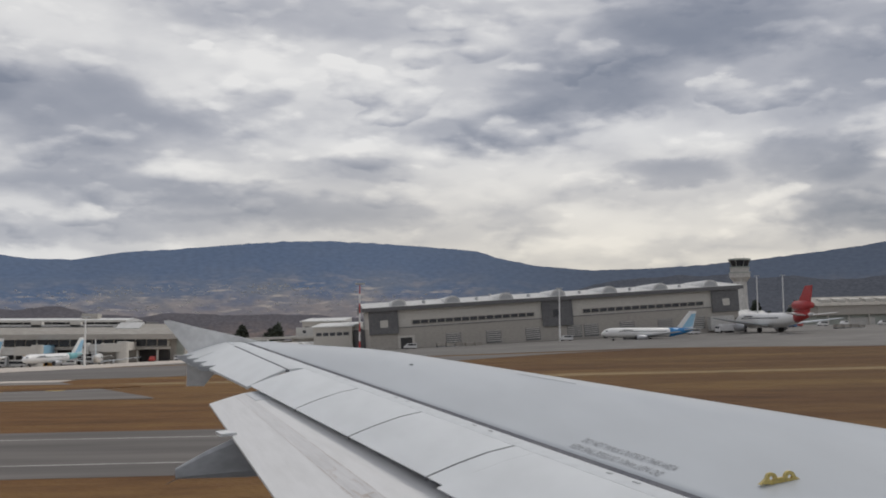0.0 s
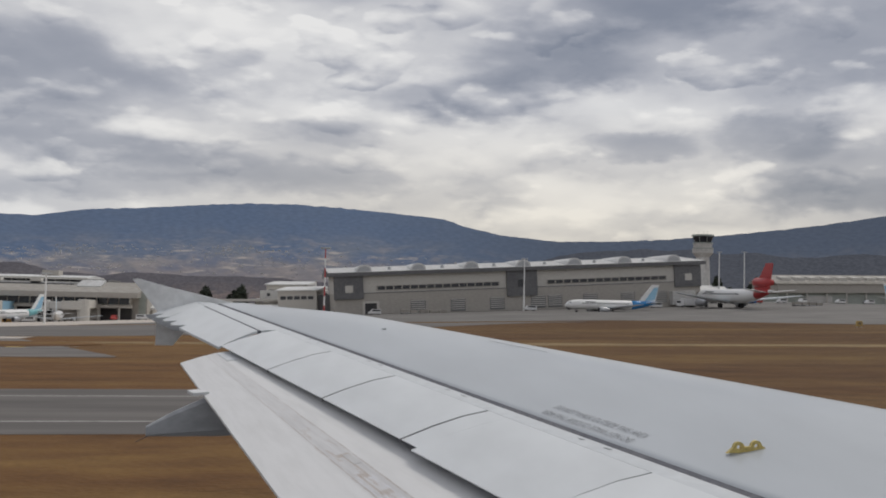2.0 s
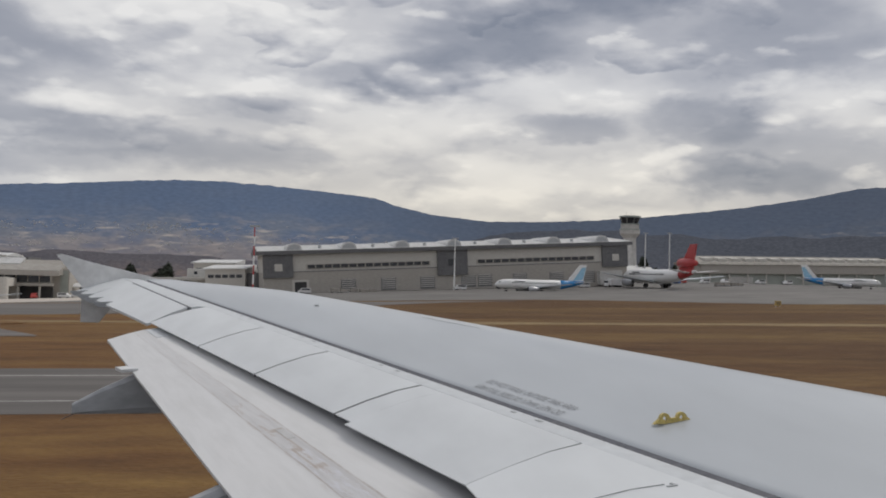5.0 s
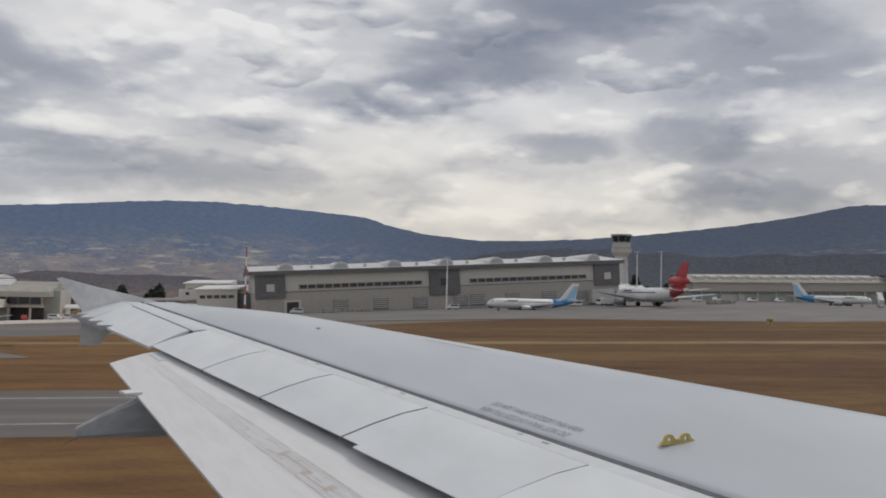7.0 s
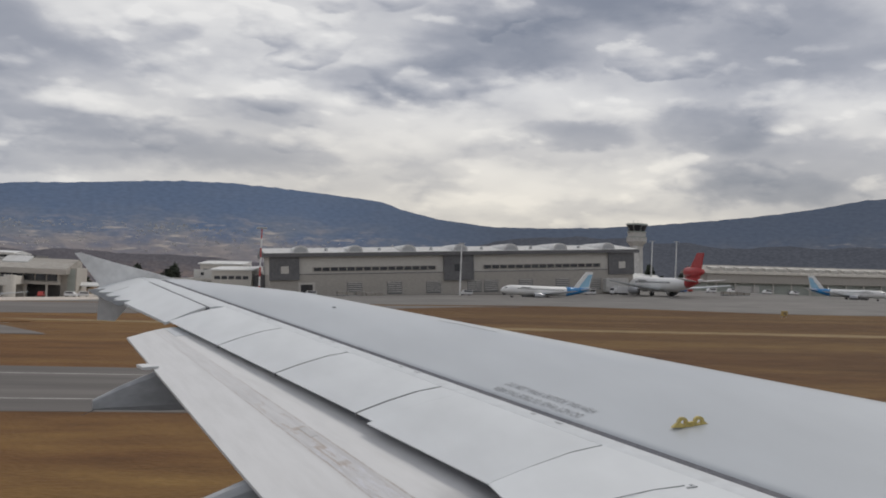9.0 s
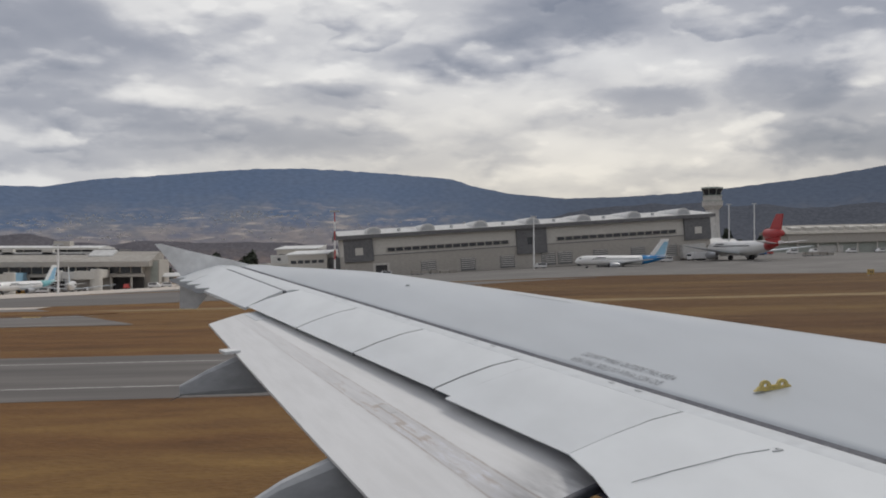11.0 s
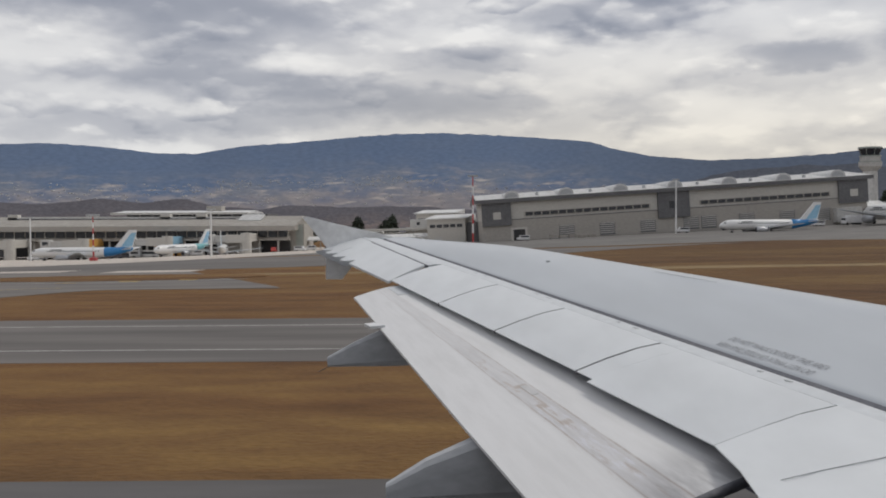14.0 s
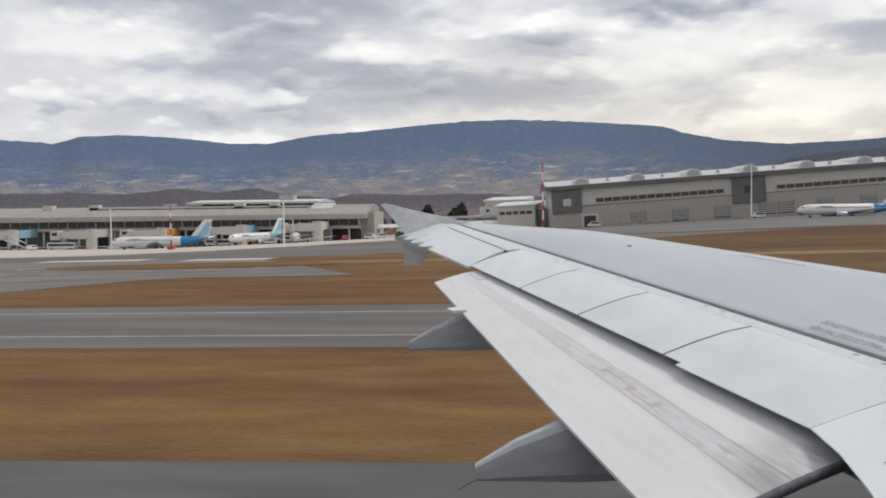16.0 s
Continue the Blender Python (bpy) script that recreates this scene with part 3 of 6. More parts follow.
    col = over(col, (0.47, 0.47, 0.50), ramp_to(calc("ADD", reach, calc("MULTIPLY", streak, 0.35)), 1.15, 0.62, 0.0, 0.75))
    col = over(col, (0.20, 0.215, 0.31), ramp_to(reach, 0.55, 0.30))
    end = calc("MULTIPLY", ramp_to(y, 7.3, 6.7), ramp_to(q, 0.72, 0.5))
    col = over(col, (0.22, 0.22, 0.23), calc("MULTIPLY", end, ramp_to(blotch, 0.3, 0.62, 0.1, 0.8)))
    ln.new(col, b.inputs["Base Color"])
    ln.new(ramp_to(streak, 0.3, 0.8, 0.36, 0.55), b.inputs["Roughness"])
    return m


M["flap_stained"] = flap_material()


# ---- building blocks ----
def part(name, bm, material, parent=None, label="", smooth=False):
    """Links a bmesh as one mesh object under a thing or a part."""
    me = bpy.data.meshes.new(name)
    bm.to_mesh(me)
    bm.free()
    me.materials.append(material)
    if smooth:
        me.polygons.foreach_set("use_smooth", [True] * len(me.polygons))
    ob = new(name, me)
    if parent is not None:
        ob.parent = parent
    if label:
        ob["label"] = label
    return ob


def raw(name, verts, faces, material, parent=None, label="", smooth=False):
    me = bpy.data.meshes.new(name)
    me.from_pydata([tuple(v) for v in verts], [], faces)
    me.materials.append(material)
    if smooth:
        me.polygons.foreach_set("use_smooth", [True] * len(me.polygons))
    ob = new(name, me)
    if parent is not None:
        ob.parent = parent
    if label:
        ob["label"] = label
    return ob


def thing(name, m, label, category, group="", kind=""):
    ob = new(name)
    ob.empty_display_size = 0.5
    ob.matrix_world = m
    return tagged(ob, label, category, group, kind)


def box(bm, x0, x1, y0, y1, z0, z1, bevel=0.0):
    r = bmesh.ops.create_cube(bm, size=1)
    bmesh.ops.scale(bm, vec=(x1 - x0, y1 - y0, z1 - z0), verts=r["verts"])
    bmesh.ops.translate(bm, vec=((x0 + x1) / 2, (y0 + y1) / 2, (z0 + z1) / 2), verts=r["verts"])
    if bevel:
        es = {e for v in r["verts"] for e in v.link_edges}
        bmesh.ops.bevel(bm, geom=list(es), offset=bevel, segments=2, affect="EDGES", profile=0.6)
    return bm


def boxes(*rows, bevel=0.0):
    bm = bmesh.new()
    for r in rows:
        box(bm, *r, bevel=bevel)
    return bm


def prism(bm, outline, axis, lo, hi):
    """A solid with this outline, pushed along an axis (0 x, 1 y, 2 z) from lo to hi."""
    def at(a, b, c):
        return ((c, a, b), (a, c, b), (a, b, c))[axis]
    v0 = [bm.verts.new(at(a, b, lo)) for a, b in outline]
    v1 = [bm.verts.new(at(a, b, hi)) for a, b in outline]
    n = len(outline)
    bm.faces.new(v0)
    bm.faces.new(v1[::-1])
    for i in range(n):
        bm.faces.new((v0[i], v1[i], v1[(i + 1) % n], v0[(i + 1) % n]))
    bmesh.ops.recalc_face_normals(bm, faces=bm.faces[:])
    return bm


def tube(bm, p, q, r0, r1=None, seg=12):
    """A round bar from p to q."""
    p, q = Vector(p), Vector(q)
    r1 = r0 if r1 is None else r1
    m = Matrix.Translation((p + q) / 2) @ (q - p).to_track_quat("Z", "Y").to_matrix().to_4x4()
    bmesh.ops.create_cone(bm, cap_ends=True, segments=seg, radius1=r0, radius2=r1, depth=(q - p).length, matrix=m)
    return bm


def loft(rings, close=True, caps=True):
    """A skin through rings of equally many points."""
    bm = bmesh.new()
    vs = [[bm.verts.new(p) for p in ring] for ring in rings]
    n = len(vs[0])
    for a, b in zip(vs, vs[1:]):
        for i in range(n if close else n - 1):
            j = (i + 1) % n
            bm.faces.new((a[i], a[j], b[j], b[i]))
    if caps and close:
        bm.faces.new(vs[0][::-1])
        bm.faces.new(vs[-1])
    bmesh.ops.recalc_face_normals(bm, faces=bm.faces[:])
    return bm


def ease(v, lo, hi):
    v = min(max((v - lo) / (hi - lo), 0.0), 1.0)
    return v * v * (3 - 2 * v)


# ---- ground ----
def gz(x, y):
    """Height of the airfield: level by the runway, falling to the west end of the apron and rising to the east."""
    s = min(max((y - 24) / 400, 0.0), 1.0)
    q = min(max(x, -150), 240)
    far = -12.5 + 17.5 * (0.5 * (q + 150) / 390 + 0.5 * ease(q, -150, 240))
    return s * (far + (-7 - far) * ease(y, 650, 1500))


def spread(stops):
    """Grid lines: pairs of a limit and the step up to it."""
    out, at = [stops[0][0]], stops[0][0]
    for lim, step in stops[1:]:
        n = max(1, round((lim - at) / step))
        out += [at + (lim - at) * (i + 1) / n for i in range(n)]
        at = lim
    return out


def sheet(name, xs, ys, lift, material, label, edge=None, kind="structure", category=""):
    """A piece of ground that follows the airfield's height. edge(x) moves its near and far borders."""
    verts, faces, nx = [], [], len(xs)
    rows = [(j, y, lift) for j, y in enumerate(ys)]
    if lift:  # turned-down near and far borders
        rows = [(0, ys[0], -0.01)] + rows + [(len(ys) - 1, ys[-1], -0.01)]
    for j, y, up_by in rows:
        for x in xs:
            yy = y if edge is None else edge(x, j, y, len(ys))
            verts.append((x, yy, gz(x, yy) + up_by))
    for j in range(len(rows) - 1):
        for i in range(nx - 1):
            a = j * nx + i
            faces.append((a, a + 1, a + nx + 1, a + nx))
    return tagged(raw(name, verts, faces, material, None, "", not lift), label, category or name, "", kind)


GX = spread([(-4600, 0), (-700, 300), (-300, 40), (320, 12), (700, 40), (4600, 300)])
sheet("ground", GX, spread([(-900, 0), (-40, 120), (130, 10), (700, 20), (1600, 100), (4600, 300)]), 0, M["field"],
      "dry brown airfield grass with straw-coloured mown streaks", None, "structure", "grass")
LX = spread([(-900, 0), (-300, 50), (320, 10), (900, 50)])
sheet("runway", spread([(-1500, 0), (1500, 60)]), [-23, 0, 15.6], 0.004, M["asphalt"], "dark worn runway asphalt beside dry grass", None, "structure", "runway")


def ragged(amount, seed, per=9.0):
    def f(x, j, y, n):
        if j not in (0, n - 1):
            return y
        return y + amount * (noise.noise((x / per, seed + j, 0.3)) + 0.5 * noise.noise((x / (per * 0.3), seed - j, 1.7)))
    return f


TX = spread([(-700, 0), (-100, 30), (16, 4)])
sheet("taxiway", TX, [29.5, 38, 45.0], 0.006, M["taxi"], "grey taxiway asphalt with white edge lines", None, "structure", "taxiway")
for y in (32.6, 41.5):
    sheet("taxiway_edge_line", TX, [y, y + 0.2], 0.010, M["marking"], "thin white painted taxiway edge line", None, "structure", "marking")
sheet("straw_band", spread([(-260, 0), (420, 5)]), [98, 101, 104], 0.025, M["straw"], "pale straw streak mown through the dry grass", ragged(2.0, 2.0, 30), "structure", "grass")
sheet("apron_taxiway", spread([(-900, 0), (-300, 50), (70, 5)]), [122, 150, 180, 212], 0.03, M["taxi"], "grey apron taxiway asphalt beyond the dry grass",
      lambda x, j, y, n: 212 - (212 - y) * (1 - 0.97 * ease(x, -30, 70)), "structure", "taxiway")
sheet("apron", LX, spread([(222, 0), (470, 15)]), 0.03, M["apron"], "weathered grey-brown apron asphalt",
      lambda x, j, y, n: 470 - (470 - y) * (1 + 0.16 * ease(x, 75, 130)), "structure", "apron")


def west_edge(x, j, y, n):
    """Near border bends round the grass island; the far one runs out to the east."""
    near = 45.02 + 27 * ease(x, -37, -25)
    far = max(near + 0.5, min(121.8, 73 + 2.3 * (-x - 12)))
    return near + (far - near) * j / (n - 1)


sheet("apron_west", spread([(-700, 0), (-300, 50), (-80, 8), (-12, 1.0)]), spread([(45.02, 0), (121, 6)]), 0.03, M["apron_worn"], "weathered apron asphalt reaching towards the runway", west_edge, "structure", "apron")
sheet("apron_stand", spread([(-900, 0), (-300, 50), (12, 10)]), spread([(160, 0), (470, 14)]), 0.05, M["concrete"], "pale concrete aircraft stands in front of the terminal",
      lambda x, j, y, n: y + (470 - y) / 310 * 130 * ease(x, -75, -15), "structure", "apron")
isl = spread([(-48, 0), (-17, 1.0)])
sheet("grass_island", isl, [90, 96, 102], 0.06, M["field"], "dry brown grass island between taxiways",
      lambda x, j, y, n: 96 + (j - 1) * 8 * max(0.02, 1 - ((x + 32.5) / 15.6) ** 2) ** 0.5, "structure", "grass")


def painted_arc(cx, cy, rx, ry, a0, a1, wide, mat, label):
    """A painted line along part of an ellipse, lying on the asphalt."""
    verts, n = [], 40
    for i in range(n + 1):
        a = radians(a0 + (a1 - a0) * i / n)
        for k in (-0.5, 0.5):
            x, y = cx + (rx + k * wide) * math.cos(a), cy + (ry + k * wide) * math.sin(a)
            verts.append((x, y, gz(x, y) + 0.065))
    return tagged(raw("taxi_line", verts, [(2 * i, 2 * i + 1, 2 * i + 3, 2 * i + 2) for i in range(n)], M[mat]), label, "marking", "", "structure")


painted_arc(-29, 59, 9.5, 16, 95, 265, 0.35, "marking_y", "faded yellow curved taxiway centre line")
painted_arc(-52, 60, 9, 9, 120, 250, 0.30, "marking_y", "faded yellow curved lead-in line")
painted_arc(-33, 96, 17.5, 12, 170, 330, 0.25, "marking", "thin pale edge line round the grass island")
for x, y, w in ((-34, 84, 1.8), (-29, 86, 1.8), (-24, 88, 1.6), (-46, 80, 2.0), (-51, 80, 2.0), (-41, 80, 1.6), (-41, 58, 1.6), (-44, 54, 1.6)):
    sheet("holding_mark", [x, x + w], [y, y + 0.9], 0.062, M["marking_y"], "short faded yellow holding mark on asphalt", None, "structure", "marking")
for x, y, w in ((-62, 118, 15), (-40, 112, 11)):
    sheet("marking_patch", spread([(x, 0), (x + w, 3)]), [y, y + 7], 0.06, M["concrete"], "pale concrete patch in the apron asphalt", None, "structure", "marking")


# ---- mountains ----
SKYLINE = [(-62, 3.90), (-40, 4.20), (-28, 4.05), (-26, 3.90), (-24.6, 4.35), (-22, 4.45), (-19, 4.30), (-16.5, 4.00), (-14, 4.00), (-11.3, 4.50), (-8.6, 4.70), (-5, 5.05), (-2, 5.28), (0.5, 5.32), (3, 5.22), (5.5, 5.05),
           (7.4, 4.90), (9.6, 4.70), (11, 4.25), (13, 3.8), (16.5, 3.45), (20, 3.5), (23, 3.65), (26, 3.9), (29, 4.2), (32, 4.55), (35, 5.0), (38, 5.6), (60, 5.90)]


def slope(name, az0, az1, naz, r0, r1, nr, top, low, power, rough, material, label, seed):
    """A range seen from the airfield: its crest stands at the heights of top(az), in degrees, at the distance r1."""
    verts, faces, hs, at_place = [], [], [], []
    for j in range(nr):
        s = j / (nr - 1) * 1.12
        for i in range(naz):
            az = az0 + (az1 - az0) * i / (naz - 1)
            a = radians(az)
            r = r0 + (r1 - r0) * s
            t = top(az)
            f = min(s, 1.0) ** power
            e = low + (t - low) * f - max(s - 1, 0) * 9
            k = math.sin(math.pi * min(s, 1.0)) ** 0.8
            ridge = 1 - abs(noise.noise((az / 3.2, s * 2.2, seed + 5))) * 2
            e += rough * k * (0.9 * noise.noise((az / 5, s * 4, seed)) + 0.22 * ridge + 0.06 * noise.noise((az / 1.6, s * 5, seed + 2)))
            e += 0.06 * min(s, 1) ** 12 * noise.noise((az / 0.5, seed, 2.0)) + 0.03 * min(s, 1) ** 12 * noise.noise((az / 0.13, seed, 4.0))
            verts.append((r * math.sin(a), r * math.cos(a), 4.3 + r * math.tan(radians(e))))
            hs.append(min(s, 1.0))
            at_place += [az, e + 0.12 * noise.noise((az / 2.5, s * 3, seed + 7)), seed]
    for j in range(nr - 1):
        for i in range(naz - 1):
            q = j * naz + i
            faces.append((q, q + 1, q + naz + 1, q + naz))
    ob = raw(name, verts, faces, material, None, "", True)
    at = ob.data.attributes.new("height", "FLOAT", "POINT")
    at.data.foreach_set("value", hs)
    at = ob.data.attributes.new("place", "FLOAT_VECTOR", "POINT")
    at.data.foreach_set("vector", at_place)
    return tagged(ob, label, "mountain", "", "structure")


def skyline(az):
    return float(np.interp(az, [p[0] for p in SKYLINE], [p[1] for p in SKYLINE]))


def foothills(az):
    return 0.95 + 0.55 * noise.noise((az / 7, 0.5, 8)) + 0.25 * noise.noise((az / 2, 2.5, 8)) + 2.0 * ease(az, 8, 22) + 0.35 * ease(-az, 4, 20)


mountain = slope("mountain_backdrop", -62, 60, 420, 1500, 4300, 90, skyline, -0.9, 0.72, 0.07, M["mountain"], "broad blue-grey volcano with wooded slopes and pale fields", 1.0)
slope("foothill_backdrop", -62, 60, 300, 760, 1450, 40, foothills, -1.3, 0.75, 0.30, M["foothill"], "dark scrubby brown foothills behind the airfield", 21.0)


# ---- the airliner that carries the view ----
airliner = thing("airliner", Matrix.Translation((7.5, -1.754, 3.218)) @ Matrix.Rotation(radians(-0.2), 4, "X") @ Matrix.Rotation(radians(-3.6), 4, "Y"),
                 "grey-white passenger jet wing with flaps lowered over the runway", "aircraft")


# the wing's lines, along the span y (aircraft axes: x forward, y outboard, z up)
def lead(y):
    return -(y - 1.98) * 0.5206


def chord(y):
    return 3.9 - (y - 6.4) * 0.217


def crest(y):
    return lead(y) - 0.30 * chord(y), 0.597 + 0.103 * (y - 7.0) - 0.15 * ease(y, 13.2, 17.2)


def seam(y):
    return -4.93 - 0.327 * (y - 6.28), 0.405 + 0.101 * (y - 6.28)


def hinge(y):
    return -5.31 - 0.327 * (y - 6.76), 0.475 + 0.1015 * (y - 6.76)


def spoiler_edge(y):
    return -6.52 - 0.327 * (y - 8.48), 0.49 + 0.1035 * (y - 8.48)


def skin(y, s):
    """The upper skin at s from the leading edge (0) to the seam (1): x and z."""
    x0, (xc, zc), (xs, zs), c = lead(y), crest(y), seam(y), chord(y)
    x = x0 + (xs - x0) * s
    if x > xc:
        q = (x - xc) / (x0 - xc)
        return x, zc - 0.085 * c * (0.25 * q ** 2 + 0.75 * q ** 6)
    q = (xc - x) / (xc - xs)
    return x, zc + (zs - zc) * q ** 1.75


def span(lo, hi, n):
    return [lo + (hi - lo) * i / n for i in range(n + 1)]


def shell(name, lines, ys, thick, material, parent, label="", smooth=True):
    """A panel through the lines f(y) -> (x, z), from fore to aft, with a thickness."""
    k = len(lines)
    rings = []
    for y in ys:
        top = [(f(y)[0], y, f(y)[1]) for f in lines]
        deep = thick if isinstance(thick, (list, tuple)) else [thick] * k
        rings.append(top + [(p[0], p[1], p[2] - d) for p, d in zip(top[::-1], deep[::-1])])
    bm = loft(rings)
    for f in bm.faces:
        f.smooth = smooth
    for e in bm.edges:
        if len(e.link_faces) == 2 and e.calc_face_angle(0) > 0.6:
            e.smooth = False
    return part(name, bm, material, parent, label)


def mixline(f, g, q, dz=0.0):
    return lambda y: (f(y)[0] * (1 - q) + g(y)[0] * q, f(y)[1] * (1 - q) + g(y)[1] * q + dz)


YS = span(1.95, 16.75, 37)
rings = []
for y in YS:
    top = [(skin(y, s)[0], y, skin(y, s)[1]) for s in (0, 0.012, 0.03, 0.06, 0.10, 0.16, 0.24, 0.33, 0.42, 0.5, 0.6, 0.7, 0.8, 0.9, 0.96, 1.0)]
    c, zl = chord(y), skin(y, 0)[1]
    zs = seam(y)[1]
    low = [(seam(y)[0], y, zs - 0.10 * c), (lead(y) - 0.4 * c, y, zl - 0.06 * c), (lead(y) - 0.12 * c, y, zl - 0.05 * c), (lead(y) - 0.02 * c, y, zl - 0.022 * c)]
    rings.append(top + low)
wing = part("left_wing", loft(rings), M["skin"], airliner, "smooth blue-grey painted upper wing skin", True)
bpy.context.view_layer.update()
for p in wing.data.polygons:
    p.use_smooth = True

shell("seam_strip", [lambda y: (seam(y)[0] + 0.02, seam(y)[1] + 0.006), lambda y: (seam(y)[0] - 0.03, seam(y)[1] - 0.001)], span(1.95, 16.55, 20), 0.03, M["seal"], wing,
      "dark sealing strip along the rear spar")
shell("hinge_panel", [lambda y: (seam(y)[0] - 0.03, seam(y)[1] - 0.001), mixline(seam, hinge, 0.5, 0.012), hinge], span(1.95, 16.6, 20), 0.05, M["strip"], wing, "pale strip ahead of the spoilers")
shell("hinge_gap", [lambda y: (hinge(y)[0] + 0.003, hinge(y)[1] - 0.012), lambda y: (spoiler_edge(y)[0] + 0.12, spoiler_edge(y)[1] - 0.035)], span(6.8, 13.2, 10), 0.03, M["gap"], wing, "dark void under the spoiler gaps")

# the slats' rear edge, a fine broken line over the crest
for y0, y1 in ((5.2, 6.1), (10.2, 11.0)):
    shell("slat_line", [lambda y: (skin(y, 0.335)[0], skin(y, 0.335)[1] + 0.003), lambda y: (skin(y, 0.338)[0], skin(y, 0.338)[1] + 0.003)], span(y0, y1, 6), 0.002, M["fair"], wing, "fine grey panel line")

# small latches and bolts along the strip
for mid in (7.45, 9.15, 10.65, 12.2):
    for off, wide in ((-0.16, 0.05), (0.10, 0.035)):
        y = mid + off
        shell("latch", [mixline(seam, hinge, 0.52, 0.0145), mixline(seam, hinge, 0.62, 0.0135)], [y, y + wide], 0.003, M["fair"], wing, "small grey latch")

# spoilers, from the tip inwards
EDGE = [13.17, 11.45, 9.98, 8.48, 6.80]
for a, b in zip(EDGE, EDGE[1:]):
    lo, hi = b + (0.014 if b > 8 else 0.003), a - 0.014
    shift = 0.05 if b < 8 else 0.0
    if shift:  # its outer end is cut back to the line of the others
        hi = 8.22
    lines = [lambda y: (hinge(y)[0] - 0.008, hinge(y)[1] + 0.002), mixline(hinge, spoiler_edge, 0.3, 0.022), mixline(hinge, spoiler_edge, 0.65, 0.018),
             lambda y, k=shift: (spoiler_edge(y)[0] - k, spoiler_edge(y)[1] - 0.2 * k)]
    # the fore and aft edges of a spoiler are not square: its ends lean inboard with the sweep
    shell("spoiler", lines, span(lo, hi, 5), (0.03, 0.035, 0.025, 0.007), M["panel"], wing)
    if shift:
        flush = lines[:3] + [spoiler_edge]
        shell("spoiler_end", flush, span(hi + 0.002, a - 0.014, 2), (0.03, 0.035, 0.025, 0.007), M["panel"], wing, "white outer end of the spoiler")
    if a < 13:
        shell("spoiler_joint", [lambda y, f=f: (f(y)[0], f(y)[1] - 0.004) for f in (flush if shift else lines)], [a - 0.015, a + 0.015], 0.02, M["gap"], wing, "dark joint between spoilers")


# wing inboard of the spoilers, up to the body
def inner_edge(y):
    q = ease(y, 4.2, 6.78)
    return -6.25 + (spoiler_edge(6.8)[0] - 0.05 + 6.25) * q, 0.02 + (spoiler_edge(6.8)[1] - 0.03) * ease(y, 2.2, 6.78)


def inner_fore(y):
    return hinge(y)


shell("inner_panel", [lambda y: (inner_fore(y)[0] + 0.0, inner_fore(y)[1]), mixline(inner_fore, inner_edge, 0.3, 0.02), mixline(inner_fore, inner_edge, 0.65, 0.015), inner_edge],
      span(1.97, 6.796, 10), (0.05, 0.05, 0.035, 0.008), M["panel"], wing, "pale fixed panel by the wing root")
def inner_at(q):
    return mixline(inner_fore, inner_edge, q, float(np.interp(q, (0, 0.3, 0.65, 1), (0, 0.02, 0.015, 0))) + 0.003)


shell("panel_line", [inner_at(q) for q in (0.12, 0.3, 0.48, 0.65, 0.86)], [6.056, 6.060], 0.004, M["fair"], wing, "fine dark panel joint")
shell("panel_latch", [inner_at(0.085), inner_at(0.13)], [6.02, 6.032], 0.004, M["fair"], wing, "small dark panel latch")
shell("panel_latch", [inner_at(0.075), inner_at(0.09)], [6.02, 6.06], 0.004, M["fair"], wing, "small dark panel latch")
shell("spoiler_joint", [lambda y: (hinge(y)[0], hinge(y)[1] - 0.002), mixline(hinge, spoiler_edge, 0.3, 0.019), mixline(hinge, spoiler_edge, 0.65, 0.015)], [6.7955, 6.8035], 0.02, M["gap"], wing)


# aileron and tip
def tail(y):
    return spoiler_edge(y)[0] - 0.02 - 0.06 * ease(y, 13.2, 16.6), spoiler_edge(y)[1] - 0.02


def ail_fore(y):
    x, z = hinge(y)
    return x - 0.18 + 0.03 * (y - 13.2), z + 0.0


shell("tip_panel", [hinge, mixline(hinge, ail_fore, 0.5, 0.006), lambda y: (ail_fore(y)[0] + 0.01, ail_fore(y)[1])], span(13.19, 16.75, 8), 0.05, M["strip"], wing, "pale skin panel ahead of the aileron")
shell("aileron_gap", [lambda y: (ail_fore(y)[0] + 0.012, ail_fore(y)[1] - 0.004), lambda y: (ail_fore(y)[0] - 0.03, ail_fore(y)[1] - 0.008)], span(13.19, 16.1, 6), 0.03, M["seal"], wing, "dark aileron hinge gap")
shell("aileron", [lambda y: (ail_fore(y)[0] - 0.028, ail_fore(y)[1] + 0.002), mixline(ail_fore, tail, 0.45, 0.016), tail], span(13.21, 16.08, 8), 0.03, M["panel"], wing, "grey-white aileron by the wing tip")
shell("tip_edge", [lambda y: (ail_fore(y)[0] - 0.0, ail_fore(y)[1] + 0.001), mixline(ail_fore, tail, 0.5, 0.014), tail], span(16.10, 16.78, 3), 0.03, M["panel"], wing, "fixed trailing edge at the tip")
for y in (16.5, 16.05, 15.6, 15.1):
    x, z = tail(y)
    bm = prism(bmesh.new(), [(x + 0.26, z + 0.03), (x - 0.13, z + 0.03), (x - 0.15, z + 0.012), (x - 0.08, z - 0.04), (x + 0.24, z - 0.05)], 1, y - 0.03, y + 0.03)
    part("hinge_fairing", bm, M["fair"], wing, "small grey hinge fairing")

